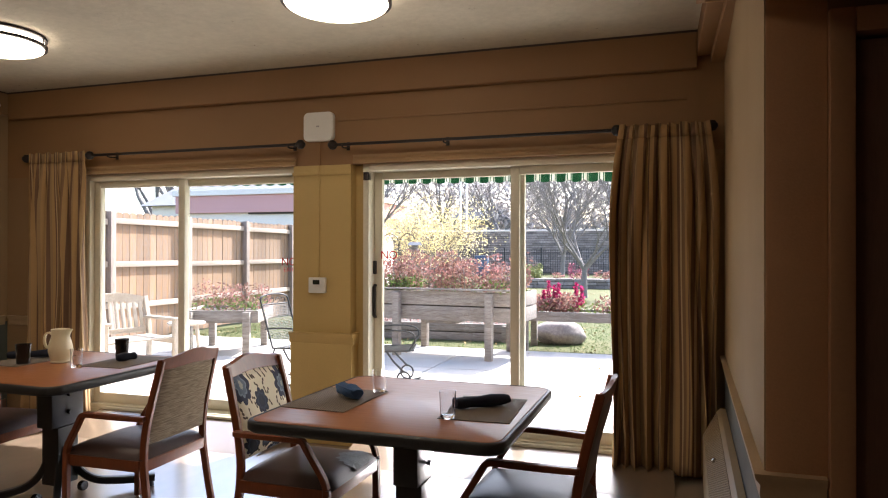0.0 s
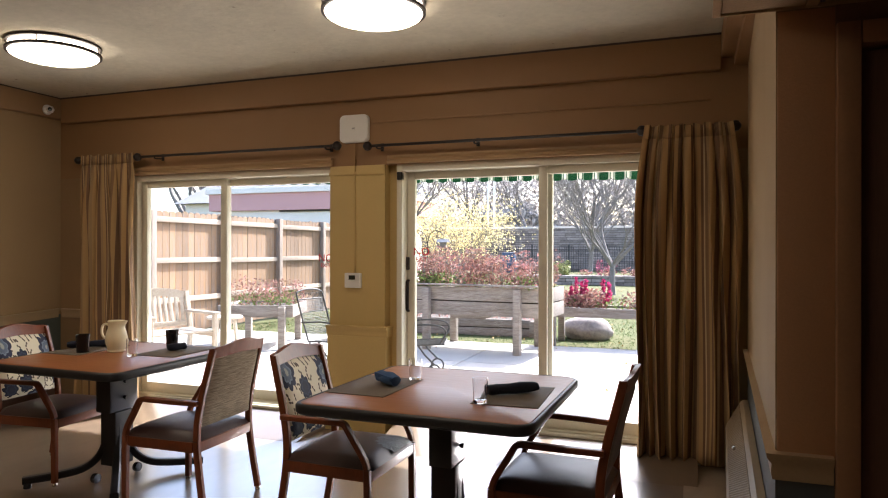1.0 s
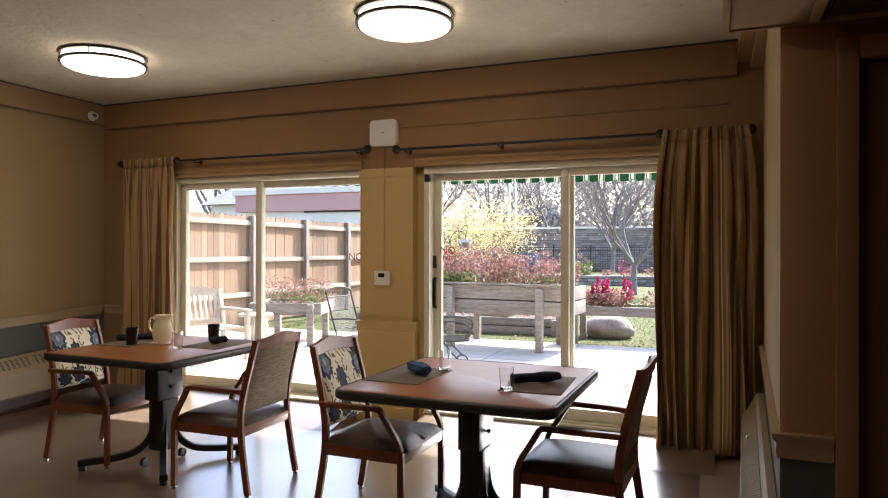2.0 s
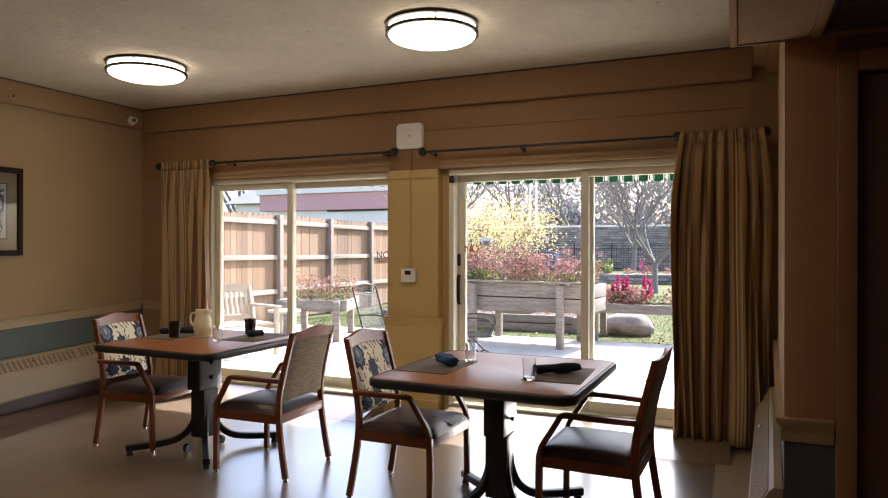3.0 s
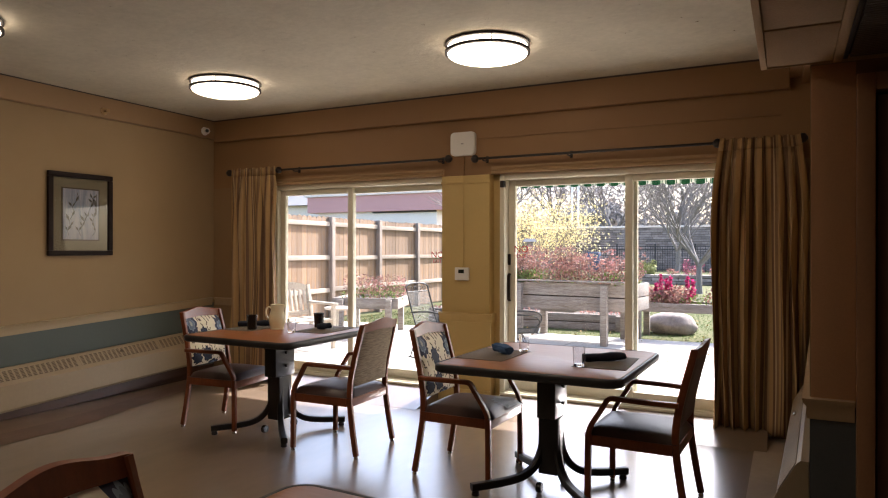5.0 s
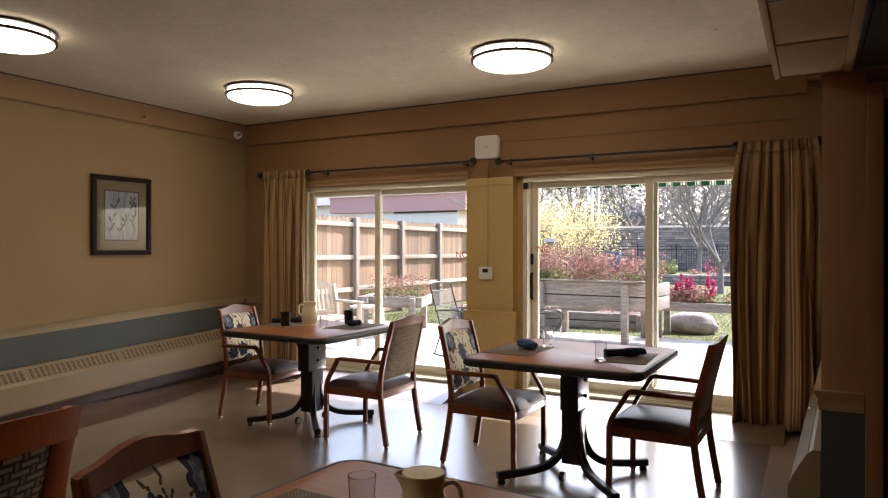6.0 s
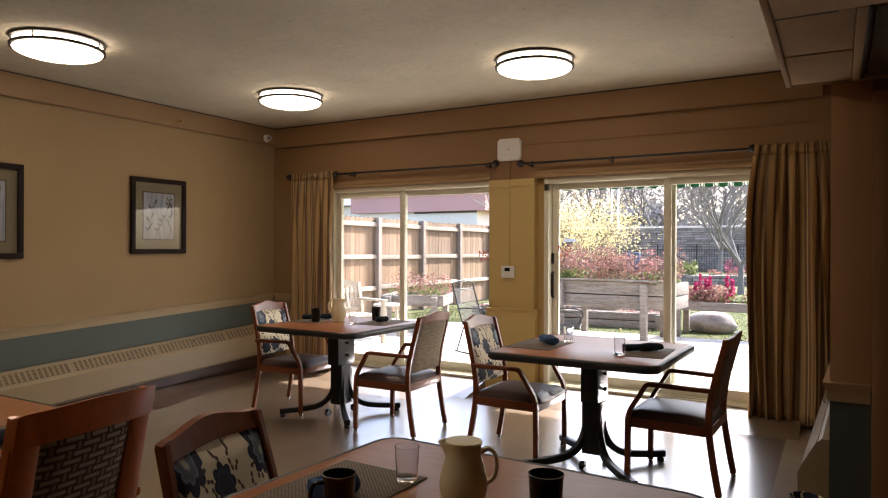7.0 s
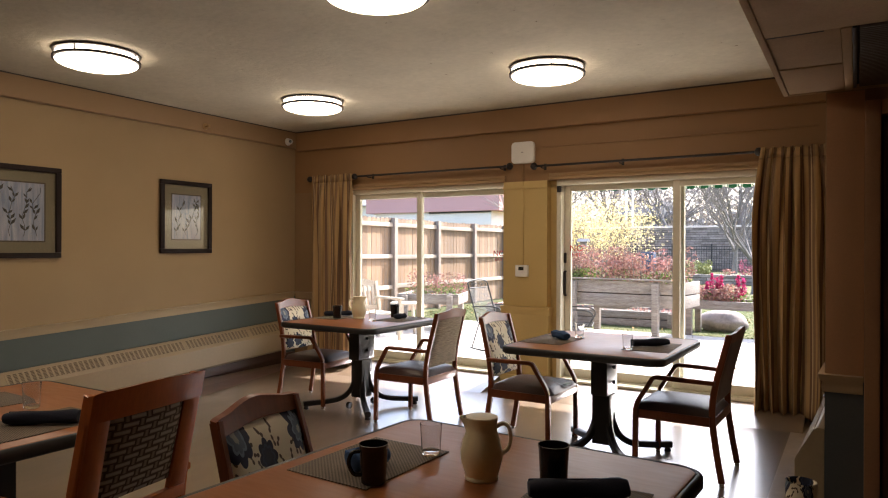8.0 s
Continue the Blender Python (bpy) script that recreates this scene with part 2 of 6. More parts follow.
# striped drapery: bands along the cloth's width, carried by a UV map
STRIPE = mat("striped_drapery", (0.3, 0.22, 0.11), 0.85, var=0.1, fine=240, bump=0.3)
n, l, b = tree_of(STRIPE)
uv = n.new("ShaderNodeUVMap")
uv.uv_map = "cloth"
sx = n.new("ShaderNodeSeparateXYZ")
md = n.new("ShaderNodeMath")
md.operation = "FRACT"
rp = ramp(n, [(0.0, (0.40, 0.25, 0.105)), (0.20, (0.165, 0.092, 0.048)), (0.34, (0.52, 0.39, 0.22)), (0.42, (0.225, 0.135, 0.066)), (0.60, (0.385, 0.24, 0.10)), (0.76, (0.155, 0.086, 0.045)), (0.90, (0.32, 0.21, 0.10))], "CONSTANT")
l.new(uv.outputs[0], sx.inputs[0]), l.new(sx.outputs[0], md.inputs[0]), l.new(md.outputs[0], rp.inputs[0]), l.new(rp.outputs[0], b.inputs["Base Color"])

# floral chair fabric: petalled blooms and small leaves on cream
FLORAL = mat("floral_upholstery", (0.80, 0.72, 0.56), 0.8, var=0.06, fine=260, bump=0.2)
n, l, b = tree_of(FLORAL)


def calc(op, x, y=0.0, z=0.0):
    q = n.new("ShaderNodeMath")
    q.operation = op
    for i, v in enumerate((x, y, z)):
        if isinstance(v, (int, float)):
            q.inputs[i].default_value = v
        else:
            l.new(v, q.inputs[i])
    return q.outputs[0]


tc = n.new("ShaderNodeTexCoord")
sw, flat = n.new("ShaderNodeSeparateXYZ"), n.new("ShaderNodeCombineXYZ")
l.new(tc.outputs["Object"], sw.inputs[0]), l.new(calc("ADD", sw.outputs[0], calc("MULTIPLY", sw.outputs[1], 0.35)), flat.inputs[0]), l.new(calc("ADD", sw.outputs[2], calc("MULTIPLY", sw.outputs[1], 0.8)), flat.inputs[1])


def cells(scale, jitter):
    """Nearest cell's offset in the plane, its angle, length and a random number."""
    v = n.new("ShaderNodeTexVoronoi")
    v.voronoi_dimensions = "2D"
    v.inputs["Scale"].default_value, v.inputs["Randomness"].default_value = scale, jitter
    l.new(flat.outputs[0], v.inputs["Vector"])
    d = n.new("ShaderNodeVectorMath")
    d.operation = "SUBTRACT"
    l.new(flat.outputs[0], d.inputs[0]), l.new(v.outputs["Position"], d.inputs[1])
    ds = n.new("ShaderNodeSeparateXYZ")
    l.new(d.outputs[0], ds.inputs[0])
    cs = n.new("ShaderNodeSeparateColor")
    l.new(v.outputs["Color"], cs.inputs[0])
    ang = calc("ARCTAN2", ds.outputs[1], ds.outputs[0])
    rad = calc("SQRT", calc("ADD", calc("POWER", ds.outputs[0], 2.0), calc("POWER", ds.outputs[1], 2.0)))
    return ang, rad, cs.outputs[0], cs.outputs[1]


ang, rad, r1, r2 = cells(6.4, 0.75)
petal = calc("MULTIPLY", calc("ADD", calc("MULTIPLY", calc("ABSOLUTE", calc("COSINE", calc("MULTIPLY", ang, 4.0))), 0.014), 0.046), calc("ADD", calc("MULTIPLY", r2, 0.55), 0.70))
bloom = ramp(n, [(0.0, (0.32, 0.33, 0.30)), (0.20, (0.10, 0.13, 0.19)), (0.50, (0.17, 0.22, 0.29)), (0.62, (0.016, 0.022, 0.055))], "CONSTANT")
bloom2 = ramp(n, [(0.0, (0.02, 0.026, 0.05)), (0.30, (0.014, 0.02, 0.048)), (0.55, (0.03, 0.045, 0.09)), (0.70, (0.012, 0.016, 0.042))], "CONSTANT")
k = calc("DIVIDE", rad, petal)
l.new(k, bloom.inputs[0]), l.new(k, bloom2.inputs[0])
which = n.new("ShaderNodeMix")
which.data_type = "RGBA"
l.new(calc("GREATER_THAN", r1, 0.5), which.inputs[0]), l.new(bloom.outputs[0], which.inputs[6]), l.new(bloom2.outputs[0], which.inputs[7])
ang2, rad2, q1, q2 = cells(30.0, 1.0)
lobe = calc("POWER", calc("ABSOLUTE", calc("COSINE", calc("ADD", ang2, calc("MULTIPLY", q1, 6.283)))), 3.0)
isleaf = calc("MULTIPLY", calc("LESS_THAN", rad2, calc("ADD", calc("MULTIPLY", lobe, 0.0125), 0.002)), calc("GREATER_THAN", q2, 0.25))
base = n.new("ShaderNodeMix")
base.data_type = "RGBA"
base.inputs[6].default_value, base.inputs[7].default_value = (0.76, 0.69, 0.53, 1), (0.10, 0.072, 0.05, 1)
l.new(isleaf, base.inputs[0])
fin = n.new("ShaderNodeMix")
fin.data_type = "RGBA"
l.new(calc("LESS_THAN", rad, petal), fin.inputs[0]), l.new(base.outputs[2], fin.inputs[6]), l.new(which.outputs[2], fin.inputs[7])
l.new(fin.outputs[2], b.inputs["Base Color"])

# striated beige chair backing
STRIA = mat("striated_beige_fabric", (0.34, 0.27, 0.18), 0.9, var=0.45, fine=30, coarse=40, bump=0.5, tint=(0.14, 0.10, 0.06), stretch=(0.5, 1, 7))

# basket weave chair backing, with shade between strands put into the colour
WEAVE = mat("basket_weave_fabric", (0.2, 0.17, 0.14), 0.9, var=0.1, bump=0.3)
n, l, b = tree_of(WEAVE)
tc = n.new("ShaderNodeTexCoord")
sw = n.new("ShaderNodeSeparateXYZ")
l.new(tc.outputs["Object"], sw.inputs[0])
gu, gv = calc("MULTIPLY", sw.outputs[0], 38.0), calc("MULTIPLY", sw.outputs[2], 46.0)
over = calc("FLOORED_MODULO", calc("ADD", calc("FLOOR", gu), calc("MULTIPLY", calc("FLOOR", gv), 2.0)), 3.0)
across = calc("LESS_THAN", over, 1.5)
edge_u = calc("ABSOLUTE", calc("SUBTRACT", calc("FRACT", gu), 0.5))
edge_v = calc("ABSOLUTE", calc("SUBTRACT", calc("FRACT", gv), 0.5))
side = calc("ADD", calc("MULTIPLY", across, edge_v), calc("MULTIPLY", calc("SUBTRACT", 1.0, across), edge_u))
# both ramps darken towards the strand edges, as shade in the gaps
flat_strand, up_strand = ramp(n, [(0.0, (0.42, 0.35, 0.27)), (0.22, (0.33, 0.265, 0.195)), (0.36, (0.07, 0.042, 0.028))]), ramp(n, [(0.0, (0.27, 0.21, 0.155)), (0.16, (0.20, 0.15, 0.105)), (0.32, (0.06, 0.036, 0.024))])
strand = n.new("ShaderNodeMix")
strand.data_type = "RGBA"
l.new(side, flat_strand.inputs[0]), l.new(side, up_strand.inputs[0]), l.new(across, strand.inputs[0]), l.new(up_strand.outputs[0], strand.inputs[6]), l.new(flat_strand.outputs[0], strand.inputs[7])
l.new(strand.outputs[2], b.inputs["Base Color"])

# woven placemat
WOVEN = mat("woven_taupe_placemat", (0.16, 0.12, 0.085), 0.75, var=0.1, bump=0.3)
n, l, b = tree_of(WOVEN)
tc = n.new("ShaderNodeTexCoord")
ck = n.new("ShaderNodeTexChecker")
ck.inputs["Color1"].default_value, ck.inputs["Color2"].default_value, ck.inputs["Scale"].default_value = (0.20, 0.155, 0.11, 1), (0.075, 0.055, 0.04, 1), 160
l.new(tc.outputs["Object"], ck.inputs[0]), l.new(ck.outputs[0], b.inputs["Base Color"])

# awning stripes
AWN = mat("green_white_awning", (0.03, 0.14, 0.07), 0.8, var=0.08, bump=0.1)
n, l, b = tree_of(AWN)
tc = n.new("ShaderNodeTexCoord")
sw = n.new("ShaderNodeSeparateXYZ")
k1, k2 = n.new("ShaderNodeMath"), n.new("ShaderNodeMath")
k1.operation, k1.inputs[1].default_value, k2.operation = "MULTIPLY", 7.0, "FRACT"
rp = ramp(n, [(0.0, (0.02, 0.13, 0.065)), (0.55, (0.75, 0.75, 0.70)), (0.62, (0.02, 0.13, 0.065)), (0.68, (0.75, 0.75, 0.70)), (0.86, (0.02, 0.13, 0.065)), (0.92, (0.75, 0.75, 0.70)), (0.96, (0.02, 0.13, 0.065))], "CONSTANT")
l.new(tc.outputs["Object"], sw.inputs[0]), l.new(sw.outputs[0], k1.inputs[0]), l.new(k1.outputs[0], k2.inputs[0]), l.new(k2.outputs[0], rp.inputs[0]), l.new(rp.outputs[0], b.inputs["Base Color"])

let_light_through(AWN, 0.4)

# printed art: pale upright washes
BORDER = mat("olive_inner_mat", (0.075, 0.06, 0.04), 0.85, var=0.05, fine=200)
ART = mat("washed_art_print", (0.36, 0.36, 0.42), 0.7, var=0.4, fine=6, coarse=9, bump=0, tint=(0.15, 0.19, 0.27), stretch=(1, 6, 0.6))


# ---- mesh helpers ----
def finish(bm, smooth=35):
    bmesh.ops.recalc_face_normals(bm, faces=bm.faces)
    me = bpy.data.meshes.new("mesh")
    bm.to_mesh(me)
    bm.free()
    if smooth:
        me.shade_smooth()
        me.set_sharp_from_angle(angle=radians(smooth))
    return me


def part(name, bm, material, parent=None, label="", smooth=35):
    """Links a bmesh as one mesh object, under a thing or a part."""
    me = finish(bm, smooth) if isinstance(bm, bmesh.types.BMesh) else bm
    if not me.materials:
        me.materials.append(material)
    ob = new(name, me)
    if parent is not None:
        ob.parent = parent
    if label:
        ob["label"] = label
    return ob


def thing(name, m, label, category, group="", kind=""):
    ob = new(name)
    ob.matrix_world = m
    return tagged(ob, label, category, group, kind)


def block(a, b, bevel=0.0, bm=None, segs=2):
    """A box from corner a to corner b, with rounded edges."""
    made = bmesh.new()
    bmesh.ops.create_cube(made, size=1)
    for v in made.verts:
        v.co = Vector([(a[i] if v.co[i] < 0 else b[i]) for i in range(3)])
    if bevel:
        bmesh.ops.bevel(made, geom=made.edges[:], offset=bevel, segments=segs, affect="EDGES", profile=0.6)
    if bm is None:
        return made
    me = bpy.data.meshes.new("t")
    made.to_mesh(me)
    made.free()
    bm.from_mesh(me)
    bpy.data.meshes.remove(me)
    return bm


def lathe(profile, seg=24, bm=None):
    """Turns (radius, height) pairs round z."""
    bm = bm or bmesh.new()
    rings = []
    for r, z in profile:
        rings.append([bm.verts.new((r * math.cos(2 * math.pi * i / seg), r * math.sin(2 * math.pi * i / seg), z)) for i in range(seg)])
    for p, q in zip(rings, rings[1:]):
        for i in range(seg):
            bm.faces.new((p[i], p[(i + 1) % seg], q[(i + 1) % seg], q[i]))
    for ring in (rings[0], rings[-1]):
        if profile[0 if ring is rings[0] else -1][0] > 1e-4:
            bm.faces.new(ring)
    return bm


def sweep(points, w, h, side=(1, 0, 0), round_=True, bm=None, taper=None):
    """A bar w wide (along side) and h deep along a line of points, with eased corners."""
    bm = bm or bmesh.new()
    pts = [Vector(p) for p in points]
    side = Vector(side).normalized()
    rings = []
    c = 0.3 if round_ else 0.0
    shape = [(-1, -1 + c), (-1 + c, -1), (1 - c, -1), (1, -1 + c), (1, 1 - c), (1 - c, 1), (-1 + c, 1), (-1, 1 - c)] if round_ else [(-1, -1), (1, -1), (1, 1), (-1, 1)]
    for i, p in enumerate(pts):
        d = (pts[min(i + 1, len(pts) - 1)] - pts[max(i - 1, 0)]).normalized()
        up = d.cross(side).normalized()
        s = up.cross(d).normalized()
        k = taper[i] if taper else 1.0
        rings.append([bm.verts.new(p + s * (u * w / 2 * k) + up * (v * h / 2 * k)) for u, v in shape])
    for p, q in zip(rings, rings[1:]):
        for i in range(len(shape)):
            bm.faces.new((p[i], p[(i + 1) % len(shape)], q[(i + 1) % len(shape)], q[i]))
    bm.faces.new(rings[0]), bm.faces.new(rings[-1])
    return bm


def tube(points, r, seg=8, bm=None, radii=None):
    bm = bm or bmesh.new()
    pts = [Vector(p) for p in points]
    rings = []
    ref = Vector((0.31, 0.17, 0.93))
    for i, p in enumerate(pts):
        d = (pts[min(i + 1, len(pts) - 1)] - pts[max(i - 1, 0)]).normalized()
        a = d.cross(ref).normalized()
        b2 = d.cross(a)
        k = radii[i] if radii else r
        rings.append([bm.verts.new(p + (a * math.cos(2 * math.pi * j / seg) + b2 * math.sin(2 * math.pi * j / seg)) * k) for j in range(seg)])
    for p, q in zip(rings, rings[1:]):
        for i in range(seg):
            bm.faces.new((p[i], p[(i + 1) % seg], q[(i + 1) % seg], q[i]))
    bm.faces.new(rings[0]), bm.faces.new(rings[-1])
    return bm


def curve_pts(pts, n=6):
    """Catmull-Rom through the points."""
    P = [Vector(p) for p in pts]
    P = [P[0] * 2 - P[1]] + P + [P[-1] * 2 - P[-2]]
    out = []
    for i in range(1, len(P) - 2):
        for j in range(n):
            t = j / n
            a, b2, c, d = P[i - 1:i + 3]
            out.append(0.5 * ((2 * b2) + (c - a) * t + (2 * a - 5 * b2 + 4 * c - d) * t * t + (3 * b2 - a - 3 * c + d) * t ** 3))
    out.append(P[-2])
    return out


def extrude(profile, a, b2, axis="y", bm=None):
    """A closed profile of (u, z) pairs drawn along an axis from a to b2."""
    bm = bm or bmesh.new()
    def at(u, z, s):
        return (u, s, z) if axis == "y" else (s, u, z)
    p = [bm.verts.new(at(u, z, a)) for u, z in profile]
    q = [bm.verts.new(at(u, z, b2)) for u, z in profile]
    k = len(profile)
    for i in range(k):
        bm.faces.new((p[i], p[(i + 1) % k], q[(i + 1) % k], q[i]))
    bm.faces.new(p), bm.faces.new(q)
    return bm


def structure(name, bm, material, label="", smooth=35, category=""):
    ob = part(name, bm, material, None, label, smooth)
    ob["kind"] = "structure"
    return ob


def leaves(name, centres, size, material, parent=None, seed=1, narrow=0.55, spread=0.35):
    """Many small folded leaves at the given places."""
    rng = np.random.default_rng(seed)
    k = len(centres)
    c = np.asarray(centres, float)
    d = rng.normal(size=(k, 3))
    d /= np.linalg.norm(d, axis=1)[:, None]
    e = np.cross(d, rng.normal(size=(k, 3)))
    e /= np.linalg.norm(e, axis=1)[:, None]
    s = size * (1 + spread * rng.uniform(-1, 1, k))[:, None]
    v = np.stack([c - d * s * 0.5, c + e * s * 0.5 * narrow, c + d * s * 0.5, c - e * s * 0.5 * narrow], 1).reshape(-1, 3)
    f = np.arange(4 * k).reshape(-1, 4)
    me = bpy.data.meshes.new("mesh")
    me.from_pydata(v.tolist(), [], f.tolist())
    me.materials.append(material)
    ob = new(name, me)
    if parent is not None:
        ob.parent = parent
    return ob


# ---- the room ----
H = 2.80                       # ceiling
EX0, EX1 = 5.88, 5.79          # east wall at the window corner and at its near end
COLY = -2.38                   # near end of the east wall
LX0, LX1, RX0, RX1 = 0.85, 2.86, 3.42, 5.60   # the two door openings
PX = 3.335                     # right-hand edge of the pillar's face
SILL, HEAD = 0.10, 2.06
Y0, YS, XE = 0.22, -9.0, 8.2   # outer face of the window wall, back wall, far east wall

structure("floor", block((-0.2, YS, -0.12), (XE, Y0, 0)), FLOOR, "beige marbled sheet floor with a satin shine", 0)
def floor_strip(edge0, edge1):
    """A thin strip of sheet floor between two lines (x at the corner, x at its near end)."""
    bm = bmesh.new()
    for z in (0.0, 0.004):
        bm.faces.new([bm.verts.new((x, y, z)) for x, y in ((edge0[0], -0.12), (edge0[1], -2.1), (edge0[1], -8.9), (edge1[1], -8.9), (edge1[1], -2.1), (edge1[0], -0.12))])
    return bm


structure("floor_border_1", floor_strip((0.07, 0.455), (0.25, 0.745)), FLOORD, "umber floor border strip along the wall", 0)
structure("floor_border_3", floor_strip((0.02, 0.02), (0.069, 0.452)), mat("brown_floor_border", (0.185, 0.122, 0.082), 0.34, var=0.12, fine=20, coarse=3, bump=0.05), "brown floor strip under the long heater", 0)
structure("floor_border_2", block((5.50, -2.36, 0), (5.86, -0.02, 0.004)), mat("light_floor_border", (0.36, 0.28, 0.20), 0.35, var=0.12, fine=20, coarse=3, bump=0.05), "pale floor border strip beside the heater", 0)
structure("ceiling", block((-0.2, YS, H), (XE, Y0, H + 0.15)), CEIL, "off-white troweled plaster ceiling", 0)
def sloped(bm):
    """The rail and the heater run slightly downhill away from the corner."""
    for v in bm.verts:
        if v.co.z > 0.02:
            v.co.z += 0.044 * v.co.y
    return bm

west = structure("wall_west", block((-0.2, YS, 0), (0, Y0, H)), WALL, "tan painted wall above the chair rail", 0)
structure("wainscot_west", sloped(block((0.0, -4.4, 0), (0.004, -0.001, 0.80))), TEAL, "teal painted wainscot below the chair rail", 0)
structure("wall_south", block((0, YS - 0.2, 0), (XE, YS, H)), WALL, "tan painted back wall", 0)
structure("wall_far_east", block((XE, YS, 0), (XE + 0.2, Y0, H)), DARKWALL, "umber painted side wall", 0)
structure("wall_north_corner", block((0, 0, 0), (LX0, Y0, HEAD)), BEAMW, "tan wall beside the patio door", 0)
structure("wall_north_header", block((0, 0, HEAD), (EX0 + 0.2, Y0, H)), BROWN, "brown painted header above the patio doors", 0)
structure("wall_north_end", block((RX1, 0, 0), (EX0 + 0.2, Y0, HEAD)), WALL, "tan wall behind the drape", 0)
# unseen wall, added to block daylight leaking in beside the passage door
structure("wall_north_outer", block((EX0 + 0.201, 0, 0), (XE + 0.2, Y0, H)), DARKWALL, "unseen umber wall that keeps daylight out of the passage", 0)
structure("door_curb_1", block((LX0, 0.0195, 0), (LX1 + 0.119, Y0, SILL)), VINYL, "pale curb under the patio door", 0)
structure("door_curb_2", block((RX0, 0, 0), (RX1, Y0, SILL)), VINYL, "pale curb under the patio door", 0)
structure("pillar", block((PX + 0.001, 0.085, 0), (RX0, Y0, HEAD), 0, block((LX1 + 0.12, 0.0195, 0), (PX, Y0, HEAD), 0, block((LX1, -0.012, 0), (PX, 0.019, HEAD), 0.005))), PILLAR, "ochre painted pillar between the patio doors", 30)

# east wall, set slightly out of square, and its near end
def east(z0, z1, out=0.0):
    bm = bmesh.new()
    lo = [bm.verts.new(p) for p in ((EX0 - out, 0, z0), (EX1 - out, COLY - out, z0), (6.02, COLY - out, z0), (6.02, 0, z0))]
    hi = [bm.verts.new((v.co.x, v.co.y, z1)) for v in lo]
    for i in range(4):
        bm.faces.new((lo[i], lo[(i + 1) % 4], hi[(i + 1) % 4], hi[i]))
    bm.faces.new(lo), bm.faces.new(hi)
    return bm

structure("wall_east", east(0.75, 2.6), WALL, "tan wall with a squared end", 0)
structure("wall_east_end", block((EX1 + 0.004, COLY - 0.005, 0.775), (5.954, COLY - 0.0005, 2.155), 0.002), mat("brown_end_paint", (0.50, 0.27, 0.135), 0.7, var=0.07, fine=160, coarse=2, bump=0.2), "brown painted wall end", 30)
structure("wainscot_east", east(0, 0.75), mat("dark_teal_wainscot", (0.085, 0.095, 0.10), 0.6, var=0.08, fine=120, coarse=2), "dark teal wainscot under the chair rail", 0)
structure("wall_east_upper", block((5.80, COLY, 2.6), (6.02, 0, H)), BROWN, "brown wall above", 0)

# beams under the ceiling
structure("beam_north", block((0.065, -0.06, 2.565), (5.72, 0, H), 0.012, segs=3), BROWN, "brown boxed beam over the doors", 30)
# near-black strips on the beam faces stand in for the shade line above
structure("shadow_gap", block((0.065, -0.0635, 2.786), (5.72, -0.0601, 2.7995)), SLOT, "dark strip for the shade line under the ceiling", 0)
structure("shadow_gap_west", block((0.0651, YS, 2.789), (0.0685, -0.064, 2.7995)), SLOT, "dark strip for the shade line under the ceiling", 0)
structure("beam_west", block((0, YS, 2.603), (0.065, 0, H), 0.014, segs=3), BEAMW, "tan boxed beam along the wall top", 30)
structure("beam_east", block((5.72, COLY, 2.65), (5.80, 0, H), 0.004), BROWN, "brown boxed beam in the corner", 30)

# chair rails
RAILP = [(0, 0), (0.010, 0), (0.014, 0.02), (0.012, 0.045), (0.026, 0.062), (0.030, 0.078), (0, 0.082)]
def rail(name, profile, a, b, axis, off, sign, material, label):
    return structure(name, extrude([(off + sign * u, z) for u, z in profile], a, b, axis), material, label, 50)

structure("chair_rail_west", sloped(extrude([(u, z + 0.776) for u, z in RAILP], -4.4, -0.03, "y")), TRIM, "cream moulded chair rail", 50)
rail("chair_rail_rear", [(u, z + 0.582) for u, z in RAILP], YS, -4.401, "y", 0.0, 1, TRIM, "cream moulded chair rail")
rail("chair_rail_north", [(u, z + 0.772) for u, z in RAILP], 0.03, LX0 - 0.08, "x", 0.0, -1, TRIMW, "tan moulded chair rail")
rail("chair_rail_pillar", [(u + 0.004, z + 0.735) for u, z in RAILP], LX1 - 0.02, PX + 0.03, "x", -0.012, -1, PILLAR, "ochre moulded rail across the pillar")
structure("pillar_plinth", block((LX1 - 0.012, -0.03, 0), (PX + 0.018, -0.013, 0.735), 0.004), PILLAR, "ochre panelled lower pillar", 30)
structure("pillar_base", block((LX1 - 0.02, -0.05, 0), (PX + 0.026, -0.031, 0.13), 0.008), PILLAR, "ochre baseboard at the pillar", 30)
structure("pillar_side_rail", block((PX + 0.001, -0.012, 0.735), (PX + 0.030, 0.084, 0.817), 0.006), PILLAR, "ochre rail returning round the pillar", 30)
structure("pillar_side_plinth", block((PX + 0.001, -0.012, 0), (PX + 0.018, 0.084, 0.734), 0.004), PILLAR, "ochre panelled pillar side", 30)
structure("pillar_band", block((LX1 - 0.004, -0.022, 1.985), (PX + 0.006, -0.0125, 2.01), 0.003), PILLAR, "thin ochre band across the pillar", 30)
